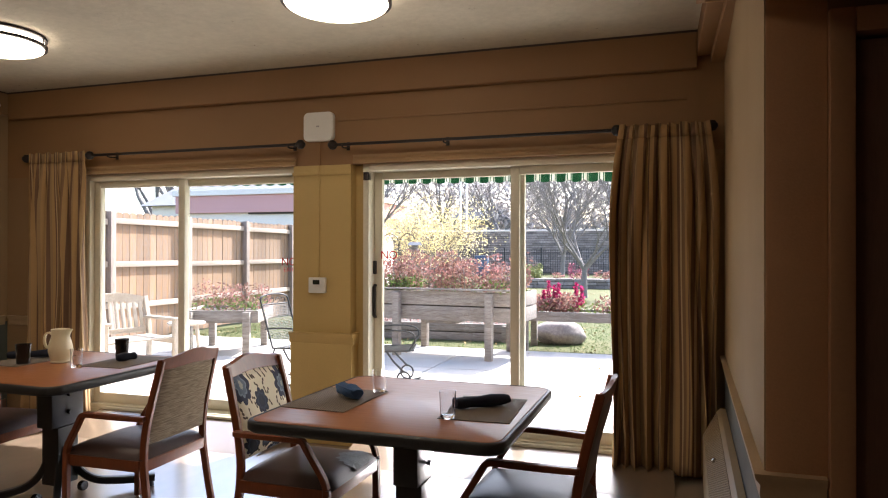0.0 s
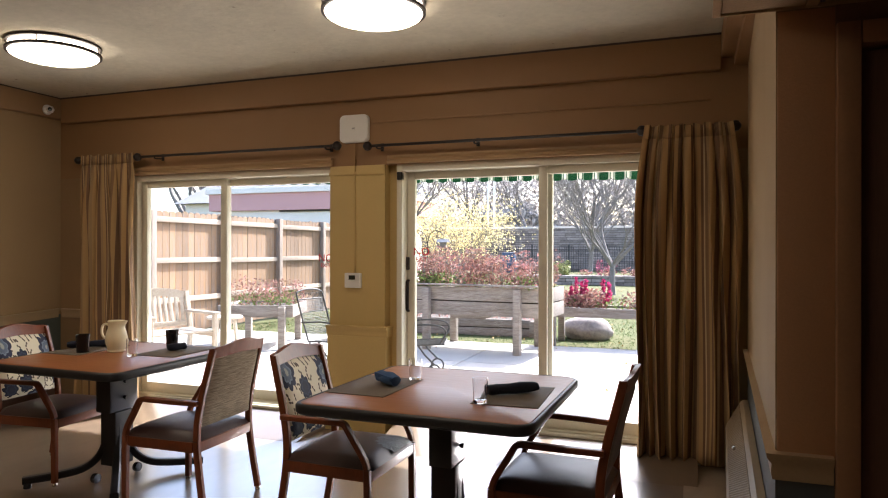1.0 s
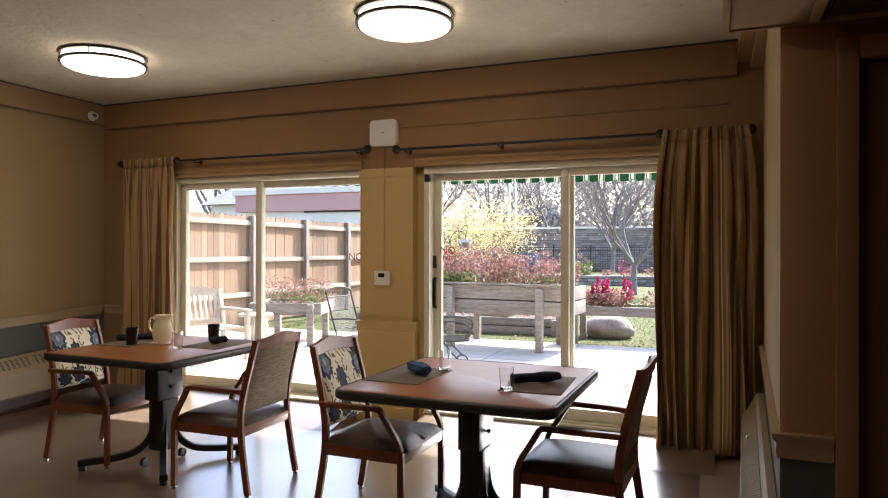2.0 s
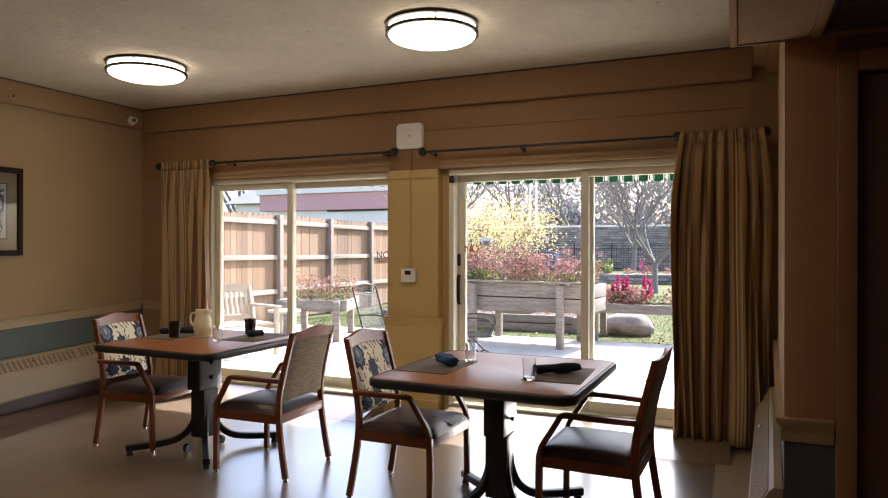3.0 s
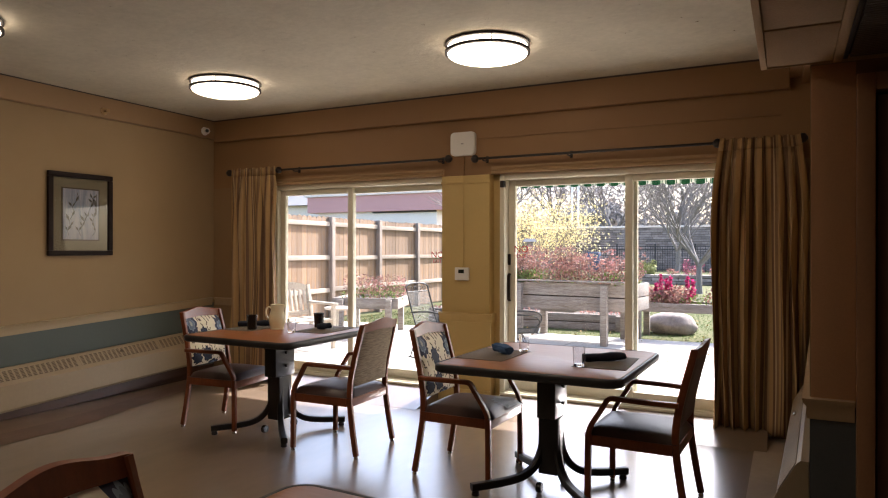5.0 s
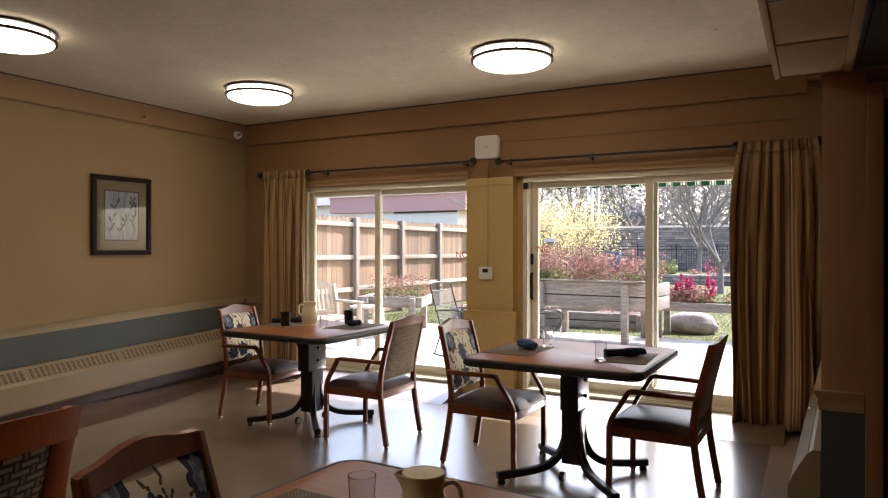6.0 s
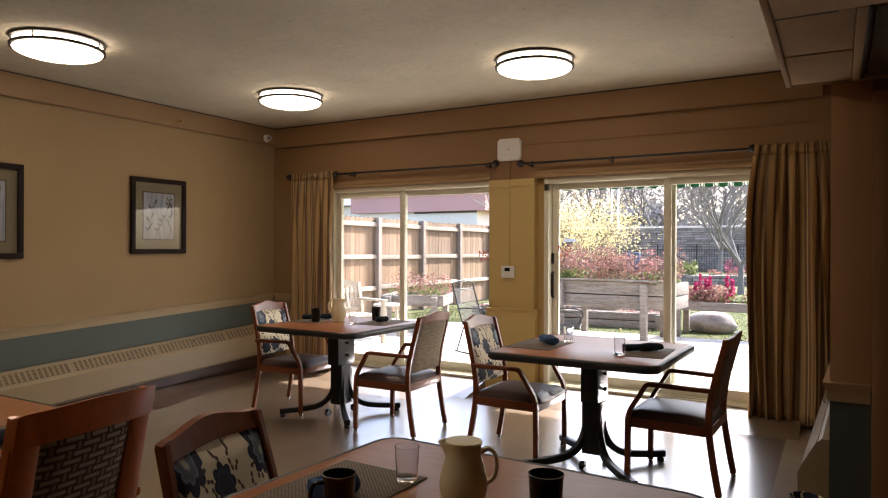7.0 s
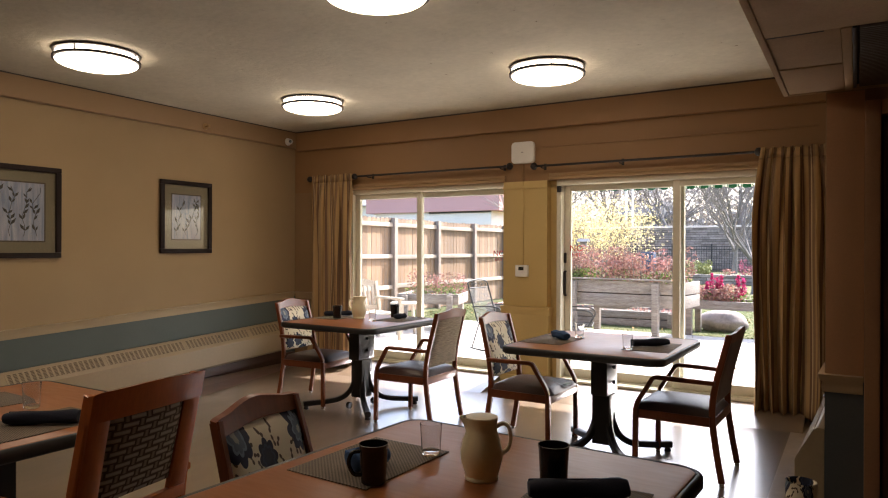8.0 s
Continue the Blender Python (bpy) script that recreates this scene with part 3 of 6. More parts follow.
def east_rail():
    bm = bmesh.new()
    rings = []
    for (px, py), (ox, oy) in (((EX0, -0.02), (-1, 0)), ((EX1, COLY), (-1, -1)), ((5.95, COLY), (0, -1))):
        rings.append([bm.verts.new((px + ox * u, py + oy * u, 0.69 + z * 1.1)) for u, z in RAILP])
    for p, q in zip(rings, rings[1:]):
        for i in range(len(RAILP)):
            bm.faces.new((p[i], p[(i + 1) % len(RAILP)], q[(i + 1) % len(RAILP)], q[i]))
    bm.faces.new(rings[0]), bm.faces.new(rings[-1])
    return bm
structure("chair_rail_east", east_rail(), TRIMW, "tan moulded chair rail turning the corner", 50)
structure("baseboard_west", block((0.0, YS, 0.004), (0.018, -0.02, 0.12), 0.003), FLOORD, "umber vinyl baseboard", 30)
structure("baseboard_end", block((EX1 + 0.005, COLY - 0.014, 0), (5.95, COLY, 0.10), 0.003), FLOORD, "umber vinyl baseboard", 30)

# doorway at the end of the east wall
structure("door_casing_side", block((5.955, COLY - 0.03, 0), (6.02, COLY + 0.10, 2.10), 0.006), CASING, "tan door casing", 30)
structure("door_casing_head", block((6.021, COLY - 0.03, 2.03), (7.00, COLY + 0.10, 2.10), 0.006), CASING, "tan door casing head", 30)
structure("door_casing_far", block((6.94, COLY - 0.03, 0), (7.00, COLY + 0.10, 2.029), 0.006), CASING, "tan door casing", 30)
door = structure("door_1", block((6.03, COLY + 0.02, 0.01), (6.93, COLY + 0.06, 2.02), 0.004), DOORWOOD, "closed umber wooden door", 30)
part("door_handle", tube([(6.86, COLY + 0.02, 1.0), (6.86, COLY - 0.04, 1.0), (6.75, COLY - 0.045, 1.0)], 0.011), CHROME, door, "chrome lever handle")
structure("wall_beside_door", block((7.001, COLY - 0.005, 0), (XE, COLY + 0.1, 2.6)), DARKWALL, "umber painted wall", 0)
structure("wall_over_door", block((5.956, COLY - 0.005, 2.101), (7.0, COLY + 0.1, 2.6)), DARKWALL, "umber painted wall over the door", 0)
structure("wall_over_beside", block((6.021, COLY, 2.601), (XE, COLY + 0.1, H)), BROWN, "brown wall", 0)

# dropped ceiling with lay-in tiles
DZ, DX = 2.16, 5.604
drop = bmesh.new()
YJ = (COLY - 0.012, -2.925, -3.462)                    # joints of the lay-in tiles
block((DX, YS, DZ), (DX + 0.024, COLY, DZ + 0.03), 0.003, drop)
block((DX + 0.024, COLY - 0.012, DZ), (XE, COLY, DZ + 0.03), 0.002, drop)
block((5.872, YJ[2], DZ + 0.001), (5.905, COLY - 0.013, DZ + 0.03), 0.002, drop)
block((DX + 0.008, YS, DZ + 0.031), (DX + 0.022, COLY, H), 0, drop)
block((DX + 0.022, COLY - 0.012, DZ + 0.031), (XE, COLY, H), 0, drop)
for k in (0, 1):
    block((DX + 0.026, YJ[k + 1] + 0.004, DZ + 0.006 + 0.004 * k), (5.870, YJ[k] - 0.003, DZ + 0.024), 0.002, drop)
block((6.53, YJ[2] + 0.004, DZ + 0.008), (XE, COLY - 0.013, DZ + 0.024), 0.002, drop)
y = YJ[2]
while y > YS + 0.3:
    yb = max(YS, y - 1.20)
    block((DX + 0.026, yb + 0.004, DZ + 0.002), (6.85, y - 0.010, DZ + 0.02), 0.003, drop)
    block((6.86, yb + 0.004, DZ + 0.002), (XE, y - 0.010, DZ + 0.02), 0.003, drop)
    y = yb
# dark strip laid under the joint in place of the tile's shade
structure("ceiling_joint", block((DX + 0.03, YJ[2] - 0.009, DZ + 0.0005), (5.82, YJ[2] + 0.002, DZ + 0.0018)), SLOT, "dark strip for the shade beside a sagging tile", 0)
structure("dropped_ceiling", drop, TILE, "tan lay-in tile ceiling, lower over the passage", 30)
VENTM = mat("brown_grille_enamel", (0.13, 0.085, 0.055), 0.5, var=0.15)
# dark sheet above the slats, for the unlit duct
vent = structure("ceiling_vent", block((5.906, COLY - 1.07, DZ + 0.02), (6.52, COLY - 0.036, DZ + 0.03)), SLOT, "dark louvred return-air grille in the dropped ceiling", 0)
slat_me = finish(block((5.93, -0.004, DZ + 0.004), (6.51, 0.004, DZ + 0.02), 0.001), 30)
for i in range(42):
    s = part("slat", slat_me, VENTM, vent)
    s.location = (0, COLY - 0.055 - i * 0.0242, 0)
for xa in (5.907, 6.505):
    part("rim", block((xa, COLY - 1.07, DZ + 0.002), (xa + 0.014, COLY - 0.036, DZ + 0.019), 0.002), BLACKM, vent)

# ---- patio doors ----
def patio_door(name, x0, x1, mid, swap, label):
    d = thing(name, pose(0, 0, 0), label, "patio door", kind="structure")
    f = bmesh.new()
    block((x0, 0.02, SILL), (x0 + 0.045, 0.19, HEAD), 0.004, f)
    block((x1 - 0.045, 0.02, SILL), (x1, 0.19, HEAD), 0.004, f)
    block((x0 + 0.045, 0.02, HEAD - 0.05), (x1 - 0.045, 0.19, HEAD), 0.004, f)
    block((x0 + 0.045, 0.02, SILL + 0.001), (x1 - 0.045, 0.19, SILL + 0.035), 0.004, f)
    xs = min(x1, LX1 - 0.022) if x0 == LX0 else x1
    xa = x0 + (0.022 if x0 == RX0 else 0.20)
    block((xa, -0.022, 0.106), (xs, -0.002, 0.128), 0.004, f)
    part("door_frame", f, VINYL, d)
    xr = xs if x0 == LX0 else 5.58
    # added ramp, so the floor's bright reflection runs up to the track
    structure("threshold_ramp", extrude([(-0.46, 0.001), (-0.023, 0.105), (-0.001, 0.105), (-0.001, 0.001)], xa, xr, "x"), FLOOR, "added beige floor ramp carrying the shine up to the track", 0)
    for k, (a, b, yy) in enumerate(((x0 + 0.046, mid + 0.045, 0.07 if not swap else 0.125), (mid - 0.045, x1 - 0.046, 0.125 if not swap else 0.07))):
        z0, z1, w = SILL + 0.037, HEAD - 0.052, 0.062
        p = bmesh.new()
        block((a, yy, z0), (a + w, yy + 0.045, z1), 0.005, p)
        block((b - w, yy, z0), (b, yy + 0.045, z1), 0.005, p)
        block((a + w, yy + 0.001, z1 - 0.055), (b - w, yy + 0.044, z1), 0.004, p)
        block((a + w, yy + 0.001, z0), (b - w, yy + 0.044, z0 + 0.085), 0.004, p)
        sash = part("sash", p, VINYL, d)
        g = part("pane", block((a + w - 0.005, yy + 0.018, z0 + 0.08), (b - w + 0.005, yy + 0.026, z1 - 0.05)), PANE, sash, "clear pane", 0)
        g.visible_shadow = False
    return d

left_door = patio_door("patio_door_1", LX0, LX1 + 0.118, 1.77, False, "cream vinyl sliding patio door, closed")
right_door = patio_door("patio_door_2", RX0, RX1, 4.555, True, "cream vinyl sliding patio door with a bronze pull, closed")
part("pull_handle", sweep([(3.475, 0.120, 0.93), (3.475, 0.098, 0.945), (3.475, 0.095, 1.05), (3.475, 0.098, 1.155), (3.475, 0.120, 1.17)], 0.026, 0.014), BRONZE, right_door, "bronze pull handle")
part("latch", block((3.463, 0.10, 1.25), (3.487, 0.124, 1.35), 0.006), BRONZE, right_door, "bronze latch plate")
part("corner_stop", block((3.43, 0.0, 1.94), (3.465, 0.06, 2.0), 0.004), BRONZE, right_door, "bronze stop")
part("pull_handle", tube([(2.80, 0.20, 0.92), (2.80, 0.24, 0.94), (2.80, 0.24, 1.16), (2.80, 0.20, 1.18)], 0.010), BLACKM, left_door, "black outside pull")

def letters(name, body, size, loc, parent, material, label=""):
    cu = bpy.data.curves.new(name, "FONT")
    cu.body, cu.size, cu.extrude, cu.align_x = body, size, 0.0006, "CENTER"
    ob = new(name, cu)
    me = bpy.data.meshes.new_from_object(ob)
    bpy.data.objects.remove(ob)
    me.transform(pose(*loc, 90, 0, 0))
    if not me.materials:
        me.materials.append(material)
    return part(name, me, material, parent, label)

for d, x, z, yy in ((left_door, 2.735, 1.31, 0.138), (right_door, 3.60, 1.365, 0.083)):
    letters("notice", "NO", 0.085, (x, yy, z), d, RED, "red NO lettering on the glass")
    letters("notice", "EXIT", 0.045, (x, yy, z - 0.048), d, RED, "red EXIT lettering on the glass")

# trim over the doors
for x0, x1, nm in ((LX0 - 0.06, LX1 + 0.02, "head_trim_1"), (RX0 - 0.06, RX1 + 0.06, "head_trim_2")):
    structure(nm, extrude([(-0.002, 2.062), (-0.030, 2.064), (-0.034, 2.082), (-0.020, 2.098), (-0.030, 2.112), (-0.030, 2.124), (-0.002, 2.126)], x0, x1, "x"), HEADT, "tan moulded head trim", 50)
structure("jamb_trim", block((LX0 - 0.06, -0.016, SILL), (LX0 - 0.001, -0.001, 2.06), 0.004), TRIMW, "tan door trim", 30)

# wire raceways
structure("raceway_1", block((3.225, -0.010, 2.38), (5.66, -0.001, 2.395), 0.003), BROWN, "thin brown cable raceway", 30)
structure("raceway_2", block((3.068, -0.022, 1.23), (3.086, -0.0125, 2.058), 0.003), PILLAR, "thin ochre cable raceway", 30)
structure("raceway_3", block((3.068, -0.022, 2.059), (3.086, -0.0005, 2.235), 0.003), BROWN, "thin brown cable raceway", 30)

# ---- baseboard heaters ----
def heater(name, y0, y1, flip, m, label):
    h = thing(name, m, label, "heater")
    prof = [(0, 0.12), (0.11, 0.12), (0.125, 0.14), (0.125, 0.335), (0.112, 0.352), (0.03, 0.455), (0, 0.46)]
    if flip:
        prof = [(-u, z) for u, z in prof]
    part("cover", extrude(prof, y0, y1), HEATER, h, smooth=30)
    s = -1 if flip else 1
    a, b = Vector((s * 0.1045, 0, 0.364)), Vector((s * 0.045, 0, 0.439))
    nrm = Vector((s * 0.075, 0, 0.0595)).normalized()
    def louvres(length):
        bars = bmesh.new()
        for j in range(8):
            p = a.lerp(b, j / 7) + nrm * 0.003
            block((p.x - 0.0018, 0, p.z - 0.0018), (p.x + 0.0018, length, p.z + 0.0018), 0, bars)
        cols = round(length / 0.0455)
        for i in range(cols + 1):
            yy = length * i / cols
            p, q = a + nrm * 0.004, b + nrm * 0.004
            sweep([(p.x, yy, p.z), (q.x, yy, q.z)], 0.017, 0.003, side=(0, 1, 0), round_=False, bm=bars)
        # dark sheet on the solid cover, read as shade inside the slots
        back = bmesh.new()
        sweep([a + nrm * 0.001, b + nrm * 0.001], length, 0.002, side=(0, 1, 0), round_=False, bm=back)
        return finish(bars, 0), finish(back, 0)
    full, short = louvres(0.82), louvres(0.43)
    yy = -0.79
    while yy > y0 - 0.1:
        length = 0.43 if yy == -0.79 else 0.82
        bars_me, back_me = short if yy == -0.79 else full
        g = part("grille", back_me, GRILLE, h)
        g.location = (0, yy + length / 2, 0)
        v = part("louvre", bars_me, HEATER, g)
        v.location = (0, -length / 2, 0)
        yy = -1.645 if yy == -0.79 else yy - 0.855
    part("knob", lathe([(0.012, 0), (0.012, 0.012), (0.006, 0.016)], 12), CHROME, h).matrix_local = pose(s * 0.08, y1 - 0.95, 0.41)
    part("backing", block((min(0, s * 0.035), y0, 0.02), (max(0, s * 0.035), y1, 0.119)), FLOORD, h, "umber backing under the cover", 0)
    return h

heater("baseboard_heater", -4.1, -0.28, False, pose(0.019, 0, 0.072) @ Matrix.Rotation(radians(2.75), 4, "X"), "long cream enamelled baseboard heater along the wall")
def convector(m, y0, y1):
    h = thing("convector_heater", m, "cream convector heater with a perforated sloping front", "heater")
    shell = [(0, 0.02), (-0.115, 0.02), (-0.125, 0.035), (-0.128, 0.315), (-0.122, 0.335), (-0.045, 0.478), (-0.03, 0.492), (0, 0.492)]
    part("cover", extrude(shell, y0, y1), HEATER, h, smooth=30)
    a, b = Vector((-0.1187, 0, 0.341)), Vector((-0.0488, 0, 0.471))
    nrm = Vector((-0.143, 0, 0.077)).normalized()
    # dark sheet on the closed front, as shade in the perforations
    bk = bmesh.new()
    sweep([a + nrm * 0.0012 + Vector((0, (y0 + y1) / 2, 0)), b + nrm * 0.0012 + Vector((0, (y0 + y1) / 2, 0))], y1 - y0 - 0.08, 0.002, side=(0, 1, 0), round_=False, bm=bk)
    g = part("grille", bk, SLOT, h, "dark sheet for the shade behind the lattice", 0)
    rungs = bmesh.new()
    L = (b - a).length
    u = (b - a).normalized()
    ya, yb, run = y0 + 0.04, y1 - 0.04, L * 2.0
    y = ya - run
    while y < yb + run:
        for sg in (1, -1):
            lo, hi = sorted(((ya - y) / (sg * run), (yb - y) / (sg * run)))
            f0, f1 = max(0.0, lo), min(1.0, hi)
            if f1 - f0 > 0.02:
                p, q = [a + u * L * f + nrm * 0.003 + Vector((0, y + sg * run * f, 0)) for f in (f0, f1)]
                sweep([p, q], 0.0015, 0.0045, side=tuple(nrm), round_=False, bm=rungs)
        y += 0.03
    part("lattice", rungs, HEATER, g, "cream lattice bars", 0)
    part("end_cap", extrude([(u * 1.03, z + (0.004 if z > 0.3 else 0)) for u, z in shell], y0 - 0.006, y0 - 0.0005), HEATER, h, smooth=30)
    part("knob", lathe([(0.012, 0), (0.012, 0.012), (0.006, 0.016)], 12), CHROME, h).matrix_local = pose(-0.086, (y0 + y1) / 2 + 0.25, 0.408, 0, -60, 0)


convector(pose(5.876, 0, 0.0, 0, 0, -2.16), -2.34, -0.22)

# ---- ceiling lights ----
def ceiling_light(x, y):
    t = thing("ceiling_light", pose(x, y, H), "round flush ceiling light with opal glass and bronze bands, lit", "ceiling light", "ceiling lights")
    part("canopy", lathe([(0.27, 0), (0.29, -0.004), (0.29, -0.018), (0.27, -0.020)], 48), BRONZE, t)
    part("upper_glass", lathe([(0.272, -0.0205), (0.274, -0.055)], 48), LAMP, t, "lit opal glass band")
    part("band", lathe([(0.276, -0.054), (0.292, -0.054), (0.292, -0.072), (0.276, -0.072)], 48), BRONZE, t)
    bowl = [(0.274, -0.0725)] + [(0.274 * math.cos(a), -0.0725 - 0.050 * math.sin(a)) for a in [i * math.pi / 16 for i in range(1, 8)]] + [(0.0005, -0.1225)]
    part("bowl", lathe(bowl, 48), LAMP, t, "lit opal glass bowl", 60)
    pin = finish(block((-0.003, 0.277, -0.056), (0.003, 0.285, -0.018)), 0)
    for k in range(4):
        part("pin", pin, BRONZE, t).rotation_euler = (0, 0, k * math.pi / 2 + 0.5)

# the last two hang out of view, added to brighten the near tables
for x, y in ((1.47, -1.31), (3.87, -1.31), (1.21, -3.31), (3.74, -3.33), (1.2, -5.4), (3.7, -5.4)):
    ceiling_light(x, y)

# ---- curtain rods and drapes ----
def rod(x0, x1, mid, z, label):
    t = thing("curtain_rod", pose(0, -0.10, z), label, "curtain rod", "curtain rods")
    part("pole", tube([(x0, 0, 0), (x1, 0, 0)], 0.011, 12), BRONZE, t)
    for x in (x0, mid, x1):
        part("finial", lathe([(0.001, -0.036), (0.02, -0.03), (0.036, -0.008), (0.036, 0.008), (0.02, 0.03), (0.001, 0.036)], 16), BRONZE, t).location = (x, 0, 0)
    xs = [x0 + 0.08, x0 + 0.33 * (x1 - x0), x1 - 0.1]
    for x in xs:
        b = bmesh.new()
        block((x - 0.012, 0.088, -0.03), (x + 0.012, 0.098, 0.03), 0.003, b)
        tube([(x, 0.09, -0.012), (x, 0.02, -0.02), (x, -0.006, -0.018), (x, -0.012, 0.0)], 0.006, 8, b)
        part("bracket", b, BRONZE, t)
    return t

rod(0.333, 2.97, 1.01, 2.208, "dark bronze curtain rod with ball finials over the narrower door")
rod(3.232, 5.80, 5.235, 2.192, "dark bronze curtain rod with ball finials over the wider door")

def drape(x0, x1, folds, flare, top, label, seed):
    t = thing("drape", pose(0, -0.10, 0), label, "drape", "drapes")
    rng = random.Random(seed)
    ph = [rng.uniform(-0.5, 0.5) for _ in range(folds * 2 + 4)]
    nx, nz = folds * 14, 26
    bm = bmesh.new()
    grid = []
    for j in range(nz + 1):
        f = j / nz
        z = 0.058 + f * (top - 0.058)
        row = []
        for i in range(nx + 1):
            u = i / nx
            k = int(u * folds * 2)
            w = u * folds + 0.30 * math.sin(u * 7.3 + ph[0] * 6) + 0.18 * math.sin(u * 17 + ph[1] * 9 + 1.3 * f) + 0.16 * math.sin(2.4 * f + 5 * u)
            amp = (0.036 + 0.034 * (1 - f)) * (0.75 + 0.5 * ph[min(k + 1, len(ph) - 1)])
            amp *= 0.30 + 0.70 * min(1.0, max(0.0, (0.93 - f) / 0.12))
            x = x0 + (x1 - x0) * u + (u - 0.5) * flare * (1 - max(0.0, 1 - (1 - f) * 3) ** 2) + 0.012 * math.sin(w * 12.57 + 3 * f) + 0.012 * math.sin(5 * f + 9 * u) * (1 - f)
            yy = -0.034 + amp * math.sin(w * 2 * math.pi + 0.5 * math.sin(3 * f)) + (0.006 * math.sin(7 * f + 20 * u) if f < 0.93 else 0.0055 * math.sin(w * 6 * math.pi))
            row.append(bm.verts.new((x, yy, z + 0.008 * math.sin(u * folds * 6.3 + 1) * (1 if j in (0, nz) else 0))))
        grid.append(row)
    spots = [[tuple(v.co) for v in row] for row in grid]
    bm.free()
    for name, j0, j1 in (("cloth", 0, nz - 1), ("heading", nz - 1, nz)):
        bm = bmesh.new()
        uvl = bm.loops.layers.uv.new("cloth")
        vv = {(i, j): bm.verts.new(spots[j][i]) for j in range(j0, j1 + 1) for i in range(nx + 1)}
        for j in range(j0, j1):
            for i in range(nx):
                quad = ((i, j), (i + 1, j), (i + 1, j + 1), (i, j + 1))
                fc = bm.faces.new([vv[q] for q in quad])
                for lp, (a, b) in zip(fc.loops, quad):
                    lp[uvl].uv = (a / nx * folds * 1.17, b / nz)
        ob = part(name, bm, STRIPE, t, smooth=70)
        s = ob.modifiers.new("thick", "SOLIDIFY")
        s.thickness = 0.004

drape(0.40, 0.985, 6, 0.05, 2.238, "gathered gold, olive and brown striped drape hanging from the rod", 3)
drape(5.265, 5.775, 7, 0.12, 2.212, "gathered gold, olive and brown striped drape beside the side wall", 8)


# ---- dining chairs ----
def crest_profile(u, lift):
    """Height of the crest rail over its width, u from -1 to 1."""
    return lift * 0.5 * (1 + math.cos(math.pi * min(1.0, abs(u) / 0.86))) - 0.005 * max(0.0, abs(u) - 0.9) * 10


def cushion(u, v):
    """Height of the seat over its half-width u and half-depth v."""
    e = max(0.0, (1 - u ** 8) * (1 - v ** 8))
    return 0.397 + 0.040 * e ** 0.5 + 0.014 * (1 - u * u) * (1 - v * v)


def armchair(m, wood, back_front, back_rear, label, lift=0.026, tall=0.895, seat_mat=None, arms=True, border=0.0):
    t = thing("dining_chair", m, label, "chair", "dining chairs")
    seat_mat = seat_mat or SEAT
    hw = 0.212
    for s in (-1, 1):
        ln = sweep(curve_pts([(s * 0.238, -0.278, 0.02), (s * 0.234, -0.246, 0.20), (s * 0.228, -0.222, 0.40), (s * 0.222, -0.238, 0.58), (s * (hw - 0.002), -0.312, tall - 0.012)], 4), 0.027, 0.036)
        part("back_leg", ln, wood, t)
        fl = sweep([(s * 0.252, 0.228, 0.02), (s * 0.252, 0.226, 0.30), (s * 0.252, 0.224, 0.40)], 0.031, 0.033)
        part("front_leg", fl, wood, t)
        if arms:
            ar = sweep(curve_pts([(s * 0.252, 0.224, 0.402), (s * 0.255, 0.208, 0.45), (s * 0.260, 0.160, 0.527), (s * 0.264, 0.131, 0.575), (s * 0.265, 0.117, 0.596), (s * 0.265, 0.098, 0.605), (s * 0.265, 0.06, 0.606), (s * 0.262, -0.08, 0.604), (s * 0.244, -0.240, 0.600)], 4), 0.036, 0.026)
            part("armrest", ar, wood, t)
        for yy in (-0.278, 0.228):
            part("glide", lathe([(0.014, 0), (0.016, 0.006), (0.012, 0.018), (0.012, 0.024)], 10), CHROME, t, "steel glide").location = (s * (0.238 if yy < 0 else 0.252), yy, 0)
    ap = bmesh.new()
    block((-0.236, 0.212, 0.340), (0.236, 0.240, 0.395), 0.004, ap)
    block((-0.226, -0.24, 0.340), (0.226, -0.215, 0.395), 0.004, ap)
    for s in (-1, 1):
        block((min(s * 0.228, s * 0.252), -0.21, 0.340), (max(s * 0.228, s * 0.252), 0.210, 0.395), 0.004, ap)
    part("seat_frame", ap, wood, t)
    # domed seat cushion
    bm = bmesh.new()
    N = 14
    g = []
    for j in range(N + 1):
        row = []
        for i in range(N + 1):
            u, v = i / N * 2 - 1, j / N * 2 - 1
            z = cushion(u, v)
            row.append(bm.verts.new((u * 0.25 * (1 - 0.05 * (v < -0.5) * (-v - 0.5)), v * 0.243 + 0.008, z)))
        g.append(row)
    for j in range(N):
        for i in range(N):
            bm.faces.new((g[j][i], g[j][i + 1], g[j + 1][i + 1], g[j + 1][i]))
    edge = [g[0][i] for i in range(N + 1)] + [g[j][N] for j in range(1, N + 1)] + [g[N][i] for i in range(N - 1, -1, -1)] + [g[j][0] for j in range(N - 1, 0, -1)]
    bm.faces.new(edge)
    part("seat", bm, seat_mat, t, smooth=60)
    # crest rail and lower rail
    def slope(z):
        return -0.245 - (z - 0.60) * (0.245 if z > 0.60 else 0.10)
    bm = bmesh.new()
    K = 28
    fr, bk = [], []
    for i in range(K + 1):
        u = i / K * 2 - 1
        top = tall + crest_profile(u, lift)
        low = tall - 0.058 - border + 0.35 * crest_profile(u, lift)
        x = u * (hw + 0.014)
        bow = -0.020 * (1 - u * u)
        fr.append((bm.verts.new((x, slope(low) + 0.013 + bow, low)), bm.verts.new((x, slope(top) + 0.011 + bow, top - 0.004))))
        bk.append((bm.verts.new((x, slope(low) - 0.013 + bow, low)), bm.verts.new((x, slope(top) - 0.011 + bow, top))))
